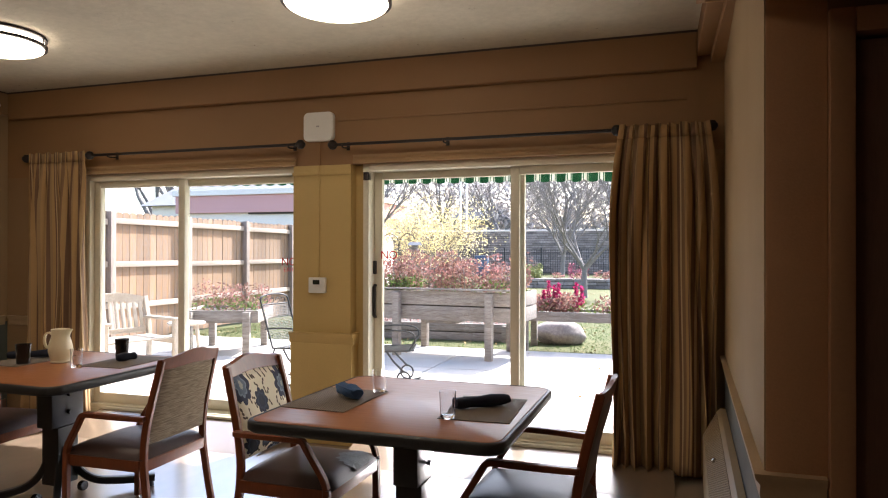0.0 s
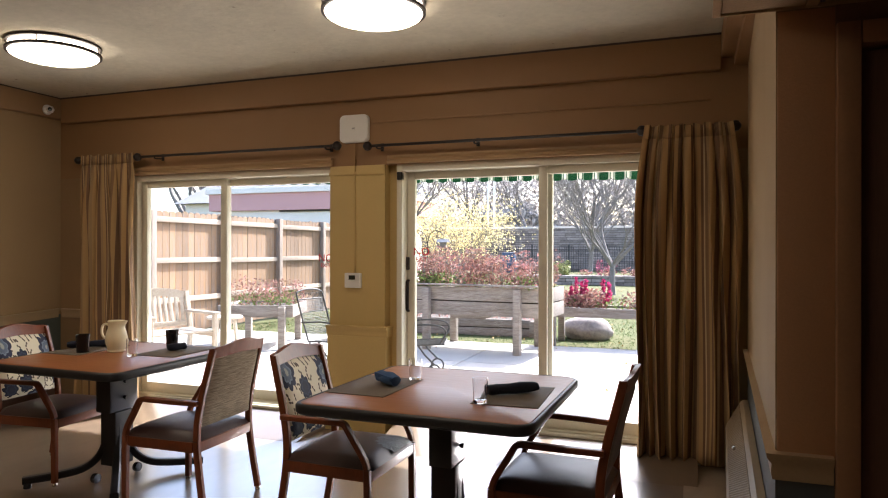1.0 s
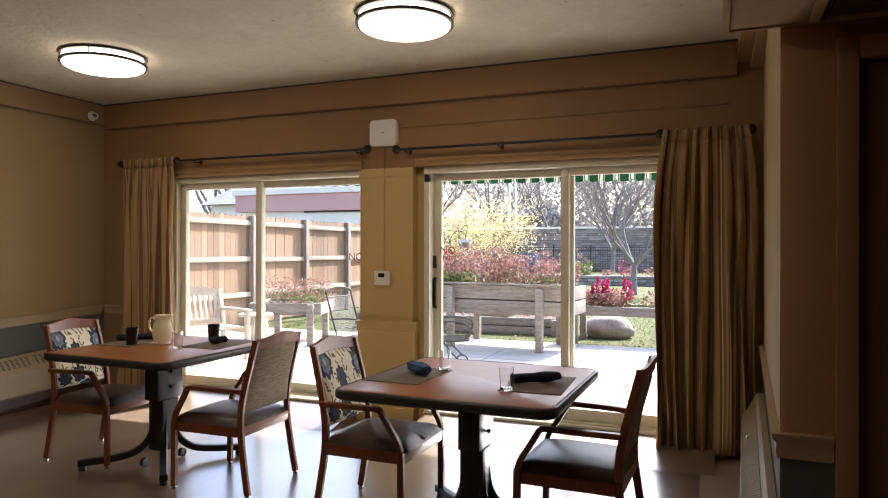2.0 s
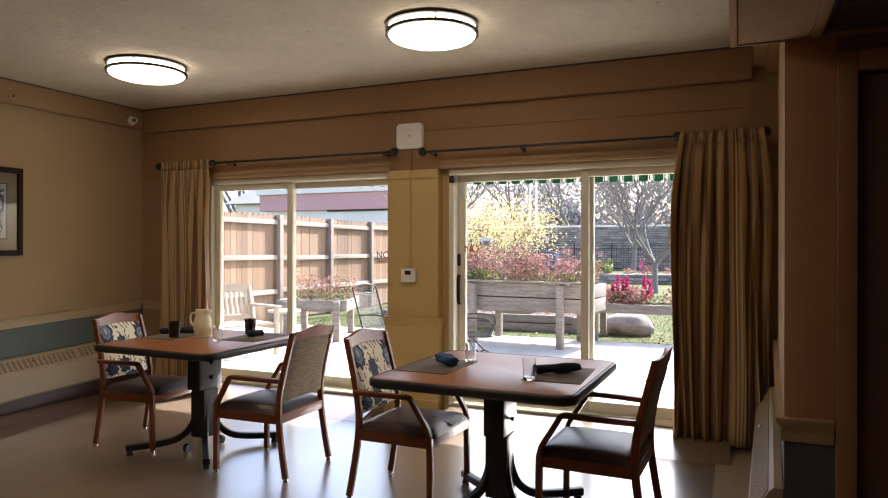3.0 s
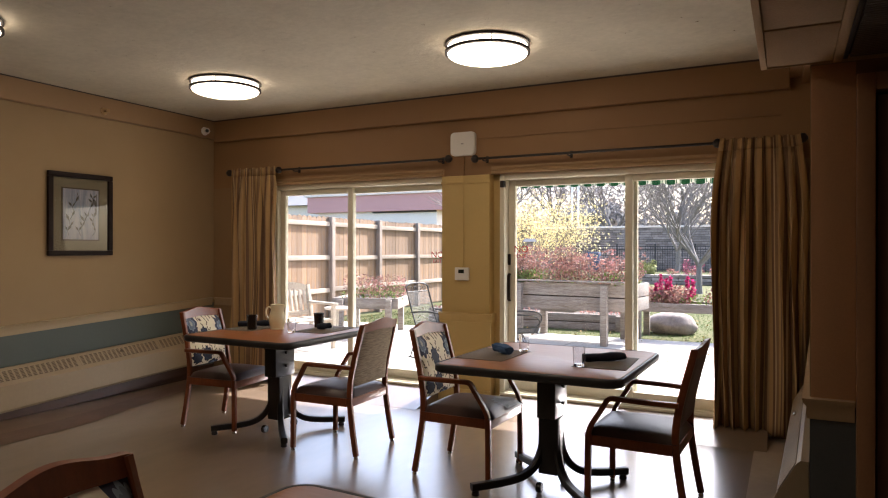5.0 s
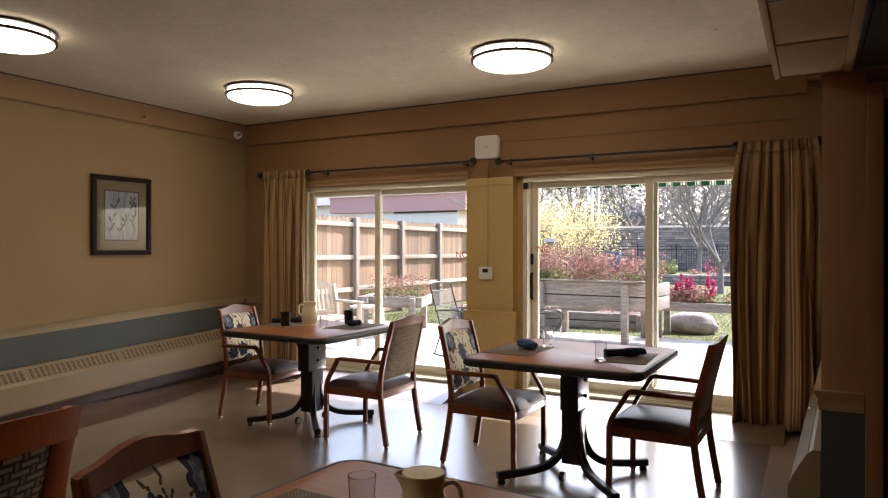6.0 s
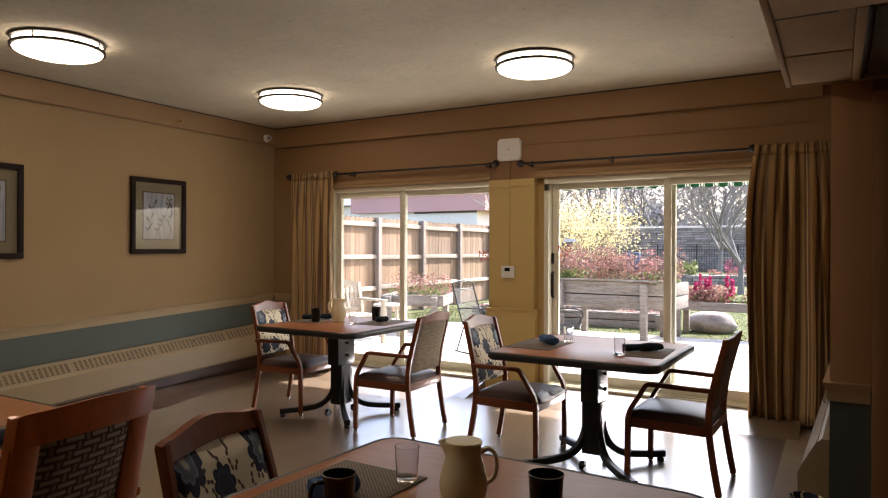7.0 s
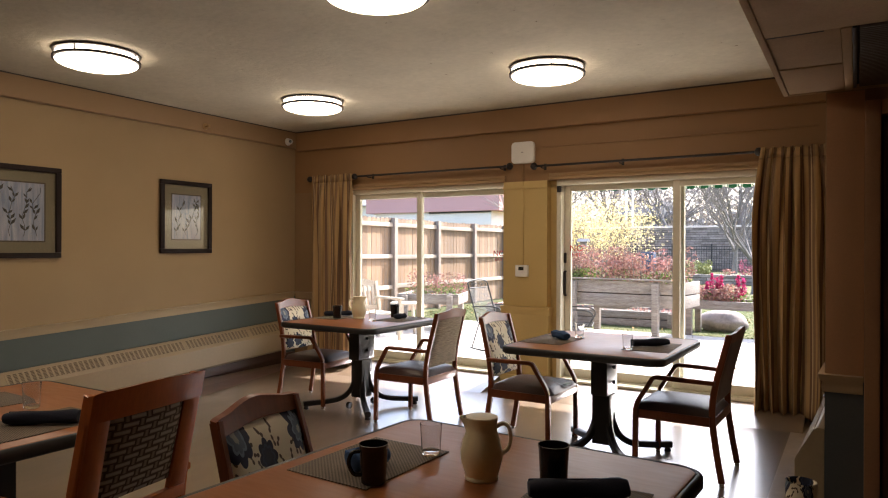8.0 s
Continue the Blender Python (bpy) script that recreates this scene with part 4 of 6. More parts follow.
    for i in range(K):
        for a, b2 in ((fr[i], fr[i + 1]), ):
            bm.faces.new((a[0], b2[0], b2[1], a[1]))
            c, d = bk[i], bk[i + 1]
            bm.faces.new((c[0], c[1], d[1], d[0]))
            bm.faces.new((a[1], b2[1], d[1], c[1]))
            bm.faces.new((a[0], c[0], d[0], b2[0]))
    for a, c in ((fr[0], bk[0]), (fr[-1], bk[-1])):
        bm.faces.new((a[0], a[1], c[1], c[0]))
    part("crest_rail", bm, wood, t, smooth=50)
    if border:
        for s in (-1, 1):
            xa = s * 0.186
            part("stile", sweep([(xa, slope(0.53), 0.53), (xa, slope(tall - 0.06), tall - 0.06)], 0.074, 0.027), wood, t)
    if border:
        part("lower_rail", block((-0.212, -0.262, 0.515), (0.212, -0.236, 0.555), 0.005), wood, t)
    # padded back, one face each way
    def pad(front):
        bm = bmesh.new()
        W, Z = 12, 10
        g = []
        z0, w = (0.556 + border if border else 0.468), 0.208 - 1.6 * border
        for j in range(Z + 1):
            row = []
            for i in range(W + 1):
                u = i / W * 2 - 1
                z1 = tall - 0.057 - border + 0.35 * crest_profile(u * 0.92, lift)
                z = z0 + (z1 - z0) * j / Z
                puff = (0.022 if front else 0.012) * ((1 - u ** 6) * (1 - (2 * j / Z - 1) ** 6)) ** 0.5
                bow = -0.020 * (1 - u * u) * j / Z
                row.append(bm.verts.new((u * w, slope(z) + bow + (0.004 + puff if front else -0.004 - puff), z)))
            g.append(row)
        for j in range(Z):
            for i in range(W):
                q = (g[j][i], g[j][i + 1], g[j + 1][i + 1], g[j + 1][i])
                bm.faces.new(q if front else q[::-1])
        edge = [g[0][i] for i in range(W + 1)] + [g[j][W] for j in range(1, Z + 1)] + [g[Z][i] for i in range(W - 1, -1, -1)] + [g[j][0] for j in range(Z - 1, 0, -1)]
        bm.faces.new(edge)
        return bm
    part("backrest", pad(True), back_front, t, "padded backrest", 60)
    part("back_panel", pad(False), back_rear, t, "upholstered rear panel", 60)
    return t


LAB = "cherry-stained dining armchair with %s"
armchair(pose(2.875, -1.61, 0, 0, 0, 91), CHERRY, FLORAL, STRIA, LAB % "a striated beige fabric back")
chair_b = armchair(pose(3.93, -1.69, 0, 0, 0, -91), CHERRY, FLORAL, STRIA, LAB % "a blue floral back and a worn seat")
armchair(pose(4.985, -1.74, 0, 0, 0, 88), CHERRY, FLORAL, REARV, LAB % "a dark vinyl rear panel")
armchair(pose(1.74, -1.51, 0, 0, 0, -85), CHERRY, FLORAL, STRIA, LAB % "a blue floral back near the corner")
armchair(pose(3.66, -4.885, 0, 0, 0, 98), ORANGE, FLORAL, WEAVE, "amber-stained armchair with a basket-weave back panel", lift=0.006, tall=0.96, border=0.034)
armchair(pose(4.53, -4.552, 0, 0, 0, -79), CHERRY, FLORAL, STRIA, "cherry-stained armchair with a navy floral back at the table", tall=0.87)
# worn corner of one seat
wear = bmesh.new()
rng = random.Random(5)
patch = []
for r in (0.35, 0.7, 1.0):
    ring = []
    for i in range(26):
        k = r * (rng.uniform(0.72, 1.1) if r == 1.0 else 1.0)
        x, y = -0.095 + 0.125 * k * math.cos(i * 2 * math.pi / 26), min(0.246, 0.19 + 0.085 * k * math.sin(i * 2 * math.pi / 26))
        ring.append(wear.verts.new((x, y, cushion(x / 0.25, (y - 0.008) / 0.243) + 0.002)))
    patch.append(ring)
wear.faces.new(patch[0])
for p, q in zip(patch, patch[1:]):
    for i in range(26):
        wear.faces.new((p[i], p[(i + 1) % 26], q[(i + 1) % 26], q[i]))
part("worn_patch", wear, mat("cracked_pale_vinyl", (0.20, 0.21, 0.23), 0.6, var=0.5, fine=90, coarse=14, bump=0.6), chair_b, "cracked pale worn patch", 0)


# ---- dining tables ----
def dining_table(m, size, label):
    t = thing("dining_table", m, label, "table", "dining tables")
    def rounded(r, s, z0, z1, bev, ring=False):
        bm = bmesh.new()
        pts = []
        for cx, cy, a0 in ((1, 1, 0), (-1, 1, 90), (-1, -1, 180), (1, -1, 270)):
            for k in range(7):
                a = radians(a0 + k * 15)
                pts.append((cx * (s - r) + r * math.cos(a), cy * (s - r) + r * math.sin(a)))
        rings = []
        for inset, z in ((bev, z0), (0, z0 + bev), (0, z1 - bev), (bev * 0.4, z1 - bev * 0.3), (bev, z1)):
            rings.append([bm.verts.new((x * (1 - inset / s), y * (1 - inset / s), z)) for x, y in pts])
        for p, q in zip(rings, rings[1:]):
            for i in range(len(pts)):
                bm.faces.new((p[i], p[(i + 1) % len(pts)], q[(i + 1) % len(pts)], q[i]))
        bm.faces.new(rings[0])
        if not ring:
            bm.faces.new(rings[-1])
        else:
            low = [bm.verts.new((x * (1 - 0.019 / s), y * (1 - 0.019 / s), z1 - 0.004)) for x, y in pts]
            for i in range(len(pts)):
                bm.faces.new((rings[-1][i], rings[-1][(i + 1) % len(pts)], low[(i + 1) % len(pts)], low[i]))
        return bm
    s = size / 2
    part("edge_band", rounded(0.075, s, 0.710, 0.7576, 0.010, True), EDGE, t, "black rubber edge band", 50)
    part("tabletop", rounded(0.060, s - 0.020, 0.745, 0.7564, 0.002), TOP, t, "cherry laminate top", 50)
    part("apron", block((-0.20, -0.20, 0.695), (0.20, 0.20, 0.711), 0.004), BLACKM, t)
    col = bmesh.new()
    block((-0.056, -0.108, 0.42), (0.056, 0.108, 0.694), 0.008, col)
    part("upper_column", col, BLACKM, t)
    low = bmesh.new()
    block((-0.060, -0.070, 0.09), (0.060, 0.070, 0.419), 0.008, low)
    part("lower_column", low, BLACKM, t)
    for z in (0.50, 0.60):
        part("clamp_knob", lathe([(0.013, -0.080), (0.013, -0.062), (0.006, -0.060), (0.006, 0.060), (0.013, 0.062), (0.013, 0.080)], 10), BLACKM, t).matrix_local = pose(0, 0, z, 0, 90, 0)
    for a in (45, 135, 225, 315):
        c, sn = math.cos(radians(a)), math.sin(radians(a))
        pts = [(c * r, sn * r, z) for r, z in ((0.046, 0.419), (0.050, 0.32), (0.066, 0.22), (0.11, 0.135), (0.19, 0.08), (0.32, 0.058), (0.50, 0.048))]
        leg = part("leg", sweep(curve_pts(pts, 4), 0.046, 0.042, side=(-sn, c, 0)), BLACKM, t)
        part("foot", lathe([(0.02, 0.0), (0.024, 0.004), (0.02, 0.024), (0.012, 0.034)], 12), BLACKM, leg).location = (c * 0.475, sn * 0.475, 0)
    for s2 in (-1, 1):
        part("caster", lathe([(0.001, -0.016), (0.028, -0.014), (0.03, 0.0), (0.028, 0.014), (0.001, 0.016)], 14), BLACKP, t).matrix_local = pose(0.03 * s2, 0.13 * s2, 0.032, 0, 90, 0)
    return t


TL = "square cherry laminate dining table with black pedestal"
dining_table(pose(4.475, -1.755, 0, 0, 0, -1.0), 1.05, TL + " by the door")
dining_table(pose(2.215, -1.495, 0, 0, 0, -1.0), 1.02, TL + " by the corner")
dining_table(pose(5.005, -4.66, 0, 0, 0, -3.0), 1.06, TL + " holding a pitcher")
dining_table(pose(3.14, -4.96, 0, 0, 0, 0.0), 1.06, TL + " holding a napkin")
TZ = 0.7565


# ---- tableware ----
def placemat(x, y, w, d, turn):
    t = part("placemat", block((-w / 2, -d / 2, 0), (w / 2, d / 2, 0.003), 0.001), WOVEN)
    t.matrix_world = pose(x, y, TZ, 0, 0, turn)
    return tagged(t, "woven taupe placemat lying on the table", "placemat", "placemats")


def napkin_roll(x, y, length, turn, material, label, z=TZ + 0.0035, r=0.028):
    bm = bmesh.new()
    rng2 = random.Random(int(x * 1000))
    rings = []
    K, S = 12, 18
    for i in range(K + 1):
        u = i / K
        rr = r * (0.92 + 0.10 * math.sin(u * 9 + x * 7)) * (0.8 if i in (0, K) else 1)
        ring = []
        for j in range(S):
            a = 2 * math.pi * j / S
            k = rr * (1 + 0.08 * math.sin(3 * a + 4 * u) + rng2.uniform(-0.03, 0.03))
            ring.append(bm.verts.new(((u - 0.5) * length, k * math.cos(a) * 1.12, max(0.0, r * 0.88 + k * math.sin(a) * 0.88))))
        rings.append(ring)
    for p, q in zip(rings, rings[1:]):
        for j in range(S):
            bm.faces.new((p[j], p[(j + 1) % S], q[(j + 1) % S], q[j]))
    bm.faces.new(rings[0]), bm.faces.new(rings[-1])
    ob = part("napkin_roll", bm, material, smooth=60)
    ob.matrix_world = pose(x, y, z, 0, 0, turn)
    flap = bmesh.new()
    block((-length * 0.49, r * 0.75, r * 0.9), (length * 0.49, r * 0.98, r * 1.5), 0.004, flap)
    part("fold", flap, material, ob)
    return tagged(ob, label, "napkin", "napkins")


def tumbler(x, y, h=0.105, z=TZ):
    r = 0.034
    prof = [(0.026, 0.0), (0.029, 0.004), (0.0305, h * 0.38), (r, h), (r - 0.0018, h), (0.0285, h * 0.38), (0.0265, 0.014), (0.0005, 0.012)]
    ob = part("drinking_glass", lathe(prof, 24), TUMB)
    ob.location = (x, y, z)
    return tagged(ob, "clear empty drinking glass standing on the table", "glass", "drinking glasses")


def mug(x, y, turn, z=TZ, handle=True, k=1.0):
    h = 0.115
    t = thing("mug", pose(x, y, z, 0, 0, turn) @ Matrix.Scale(k, 4), "black mug standing on the table" if handle else "black tapered cup standing on the table", "mug", "mugs")
    prof = [(0.032, 0), (0.036, 0.004), (0.041, h * 0.9), (0.043, h), (0.040, h), (0.037, h * 0.85), (0.032, 0.01), (0.0005, 0.008)]
    part("cup", lathe(prof, 28), BLACKP, t)
    if handle:
        part("handle", tube(curve_pts([(0.037, 0, 0.092), (0.062, 0, 0.088), (0.072, 0, 0.058), (0.058, 0, 0.028), (0.035, 0, 0.024)], 4), 0.006, 8), BLACKP, t)


def pitcher(x, y, turn, z=TZ, k=1.0):
    t = thing("pitcher", pose(x, y, z, 0, 0, turn) @ Matrix.Scale(k, 4), "ivory plastic pitcher with a lid standing on the table", "pitcher", "pitchers")
    prof = [(0.048, 0), (0.053, 0.003), (0.054, 0.010), (0.051, 0.014), (0.058, 0.035), (0.066, 0.065), (0.066, 0.090), (0.058, 0.125), (0.050, 0.150), (0.048, 0.170), (0.052, 0.195), (0.049, 0.195), (0.045, 0.165), (0.0005, 0.163)]
    bm = lathe(prof, 32)
    for v in bm.verts:
        if v.co.z > 0.15 and v.co.x < -0.03:
            v.co.x -= (v.co.z - 0.15) * 0.45 * max(0, 1 - abs(v.co.y) * 28)
    part("jug", bm, IVORY, t, smooth=50)
    part("handle", sweep(curve_pts([(0.046, 0, 0.166), (0.068, 0, 0.176), (0.086, 0, 0.162), (0.091, 0, 0.128), (0.083, 0, 0.098), (0.061, 0, 0.080)], 4), 0.022, 0.011, side=(0, 1, 0)), IVORY, t)
    lid = lathe([(0.047, 0.186), (0.051, 0.190), (0.050, 0.197), (0.020, 0.199), (0.0005, 0.199)], 32)
    part("lid", lid, IVORY, t)


# wide-door table
placemat(4.125, -1.80, 0.30, 0.44, -2)
napkin_roll(4.17, -1.765, 0.175, 140, BLUE, "rolled faded blue cloth napkin on a placemat", r=0.034)
tumbler(4.245, -1.60)
placemat(4.80, -1.78, 0.29, 0.44, 2)
napkin_roll(4.785, -1.76, 0.245, 38, NAVY, "rolled navy cloth napkin on a placemat")
tumbler(4.70, -1.985, z=TZ + 0.0035)
# corner table
placemat(2.46, -1.26, 0.30, 0.42, 2)
mug(2.31, -1.13, 140)
napkin_roll(2.445, -1.24, 0.11, 60, NAVY, "bunched navy cloth napkin on a placemat")
tumbler(2.335, -1.50)
pitcher(2.10, -1.39, 203)
mug(1.945, -1.505, 140)
placemat(1.87, -1.40, 0.28, 0.42, 0)
napkin_roll(1.81, -1.33, 0.26, 38, NAVY, "rolled navy cloth napkin on a placemat", r=0.026)
# near table
placemat(4.695, -4.61, 0.29, 0.40, -2)
mug(4.82, -4.765, 215, z=TZ + 0.0035, k=0.92)
napkin_roll(4.73, -4.67, 0.12, 75, BLUE, "crumpled blue cloth napkin behind the mug", r=0.036)
tumbler(4.815, -4.47, h=0.094, z=TZ + 0.0035)
pitcher(5.045, -4.575, 28, k=0.87)
mug(5.238, -4.532, 0, handle=False, k=0.98)
placemat(5.345, -4.66, 0.29, 0.40, 3)
napkin_roll(5.325, -4.585, 0.25, 32, NAVY, "rolled navy cloth napkin beside the black cup")
# table by the heater
placemat(3.43, -4.90, 0.29, 0.42, 2)
napkin_roll(3.46, -4.90, 0.25, 38, NAVY, "rolled navy cloth napkin on a placemat")
tumbler(3.16, -4.78, h=0.10)
placemat(2.90, -4.90, 0.29, 0.42, -2)

# ---- pictures on the wall ----
def picture(y0, y1, z0, z1, seed):
    t = thing("framed_picture", pose(0.0, (y0 + y1) / 2, (z0 + z1) / 2), "dark leaf print in an espresso wood frame on the wall", "picture", "framed pictures")
    w, h, f = (y1 - y0) / 2, (z1 - z0) / 2, 0.045
    for name, a, b in (("rail", (0.001, -w, h - f), (0.034, w, h)), ("rail", (0.001, -w, -h), (0.034, w, -h + f)), ("stile", (0.001, -w, -h + f), (0.034, -w + f, h - f)), ("stile", (0.001, w - f, -h + f), (0.034, w, h - f))):
        part(name, block(a, b, 0.007), FRAMEW, t)
    part("mat_board", block((0.004, -w + f, -h + f), (0.012, w - f, h - f)), MATBOARD, t, "khaki mat board", 0)
    aw, ah = w - f - 0.095, h - f - 0.10
    part("art_border", block((0.0121, -aw - 0.012, -ah - 0.012), (0.014, aw + 0.012, ah + 0.012)), BORDER, t, "dark olive inner mat", 0)
    art = part("art_print", block((0.0141, -aw, -ah), (0.016, aw, ah)), ART, t, "pale washed print", 0)
    rng3 = random.Random(seed)
    leafm = MATS.get("print_leaf") or mat("print_leaf", (0.035, 0.035, 0.032), 0.7, var=0.2, bump=0)
    sprig = bmesh.new()
    for s in range(3 if w < 0.36 else 5):
        bx = -aw + 2 * aw * (s + 0.45) / (3 if w < 0.36 else 5)
        zz, xx = -ah * 0.85, bx
        for k in range(9):
            nx2 = max(-aw * 0.88, min(aw * 0.88, xx + rng3.uniform(-0.02, 0.035)))
            nz = zz + ah * 0.19
            if nz > ah * 0.9:
                break
            sweep([(0.0166, xx, zz), (0.0166, nx2, nz)], 0.0008, 0.004, round_=False, bm=sprig)
            for sd in (-1, 1):
                if rng3.random() < 0.72:
                    a = rng3.uniform(0.3, 0.9)
                    L = rng3.uniform(0.045, 0.075)
                    c = Vector((0.0168, nx2, nz))
                    d = Vector((0, sd * math.sin(a), math.cos(a)))
                    e = Vector((0, math.cos(a), -sd * math.sin(a)))
                    pts = [c, c + d * L * 0.5 + e * L * 0.18, c + d * L, c + d * L * 0.5 - e * L * 0.18]
                    if all(abs(p.y) < aw * 0.97 and abs(p.z) < ah * 0.97 for p in pts):
                        sprig.faces.new([sprig.verts.new(p) for p in pts])
            xx, zz = nx2, nz
    part("leaf_print", sprig, leafm, art, "dark printed leaves", 0)
    g = part("glazing", block((0.020, -w + f, -h + f), (0.022, w - f, h - f)), ARTGLASS, t, "clear picture glass", 0)
    g.visible_shadow = False


picture(-1.915, -1.29, 1.33, 2.07, 4)
picture(-3.72, -2.90, 1.295, 2.067, 9)

# ---- small fixtures ----
t = thing("wifi_router", pose(3.08, 0, 2.345), "white rounded access point mounted above the pillar", "router")
def rounded_plate(w, h, r, y0, y1):
    pts = [(cx * (w - r) + r * math.cos(radians(a0 + k * 15)), cz * (h - r) + r * math.sin(radians(a0 + k * 15))) for cx, cz, a0 in ((1, 1, 0), (-1, 1, 90), (-1, -1, 180), (1, -1, 270)) for k in range(7)]
    return extrude(pts, y0, y1)


part("shell", rounded_plate(0.122, 0.107, 0.038, -0.034, -0.001), WHITE, t)
part("face", rounded_plate(0.117, 0.102, 0.036, -0.042, -0.0341), WHITE, t)
part("logo_mark", block((-0.012, -0.0445, -0.006), (0.012, -0.0425, 0.006), 0.001), mat("grey_mark", (0.45, 0.45, 0.45), 0.5, bump=0), t)
t = thing("thermostat", pose(3.075, -0.013, 1.168), "white wall thermostat with a dark display on the pillar", "thermostat")
part("case", block((-0.068, -0.034, -0.058), (0.068, 0, 0.058), 0.008), WHITE, t)
part("display", block((-0.030, -0.0365, 0.006), (0.026, -0.0345, 0.040), 0.001), SCREEN, t)
t = thing("security_camera", pose(0.065, -0.20, 2.665), "small white ball camera on the beam in the corner", "camera")
part("base", lathe([(0.045, 0), (0.045, 0.012), (0.03, 0.022)], 20), WHITE, t).matrix_local = pose(0, 0, 0, 0, 90, 0)
part("ball", lathe([(0.001, -0.035), (0.022, -0.027), (0.035, 0), (0.022, 0.027), (0.001, 0.035)], 20), WHITE, t).location = (0.04, 0, 0)
part("lens", lathe([(0.018, 0), (0.018, 0.01), (0.001, 0.012)], 16), BLACKP, t).matrix_local = pose(0.062, -0.022, -0.004, 0, 90, -40)
t = thing("sprinkler_head", pose(0.065, -1.41, 2.662), "brass sidewall sprinkler head on the beam", "sprinkler")
part("escutcheon", lathe([(0.036, 0), (0.034, 0.006), (0.018, 0.010)], 20), BRASS, t).matrix_local = pose(0, 0, 0, 0, 90, 0)
part("stem", tube([(0.008, 0, 0), (0.055, 0, 0)], 0.011, 10), BRASS, t)
part("deflector", block((0.052, -0.018, -0.014), (0.058, 0.018, 0.018), 0.002), BRASS, t)
t = thing("waste_bin", pose(5.70, -2.56, 0) @ Matrix.Diagonal((0.6, 0.6, 1.0, 1.0)), "small white bin with a patterned liner by the heater", "bin")
part("bin_body", lathe([(0.085, 0), (0.09, 0.004), (0.11, 0.27), (0.105, 0.27), (0.086, 0.012), (0.0005, 0.010)], 24), WHITE, t)
part("liner", lathe([(0.112, 0.20), (0.116, 0.25), (0.113, 0.284), (0.104, 0.282), (0.10, 0.24)], 24), FLORAL, t, "navy and cream patterned liner")


# ---- outdoors: ground and patio ----
GZ = 0.05
PZ = 0.085
bm = bmesh.new()
vs = [bm.verts.new(p) for p in ((-300, Y0, GZ), (300, Y0, GZ), (300, 500, GZ), (-300, 500, GZ))]
bm.faces.new(vs)
tagged(structure("ground", bm, GRASS, "autumn lawn with fallen leaves", 0), kind="structure")
patio = thing("patio", pose(0, 0, 0), "pale broom-finished concrete patio slabs", "patio", kind="structure")
for i, (xa, xb) in enumerate(((-2.0, 0.48), (0.5, 2.98), (3.0, 5.48), (5.5, 8.0))):
    for ya, yb in ((Y0, 2.88), (2.90, 4.55)):
        part("slab", block((xa, ya, GZ - 0.03), (xb, yb, PZ), 0.006), CONC, patio, smooth=30)

def turf(n, x0, x1, y0, y1, size, seed):
    r = np.random.default_rng(seed)
    c = np.stack([r.uniform(x0, x1, n), r.uniform(y0, y1, n), np.full(n, GZ + size * 0.3)], 1)
    return c
g = leaves("grass", turf(26000, -1.8, 7.5, 4.58, 10.5, 0.05, 2), 0.045, BLADE, seed=3, narrow=0.14)
tagged(g, "green lawn blades along the patio edge", "grass", kind="stuff")
c = turf(1000, -1.8, 7.5, 4.6, 20, 0.0, 5)
c[:, 2] = GZ + 0.02
tagged(leaves("fallen_leaves", c, 0.045, DRYLEAF, seed=6, narrow=0.7), "tan fallen leaves scattered over the lawn", "leaves", kind="stuff")
c = turf(26, 0.6, 6.0, 1.5, 4.5, 0.0, 9)
c[:, 2] = PZ + 0.006
tagged(leaves("patio_leaves", c, 0.05, DRYLEAF, seed=8, narrow=0.6), "a few dry leaves on the patio", "leaves", kind="stuff")


def shrub_points(n, x0, x1, y0, y1, z0, z1, seed, clumps=14):
    """Places of leaves in upright uneven clumps."""
    r = np.random.default_rng(seed)
    cx, cy, ht = r.uniform(x0, x1, clumps), r.uniform(y0, y1, clumps), r.uniform(0.55, 1.0, clumps)
    k = r.integers(0, clumps, n)
    u = r.uniform(0, 1, n) ** 0.8
    w = 0.05 + 0.10 * np.sin(u * 3.0)
    ang, rad = r.uniform(0, 6.283, n), np.sqrt(r.uniform(0, 1, n))
    return np.stack([np.clip(cx[k] + np.cos(ang) * rad * w * 1.6, x0 - 0.08, x1 + 0.08), np.clip(cy[k] + np.sin(ang) * rad * w * 1.4, y0 - 0.05, y1 + 0.05), z0 + (z1 - z0) * ht[k] * u], 1)


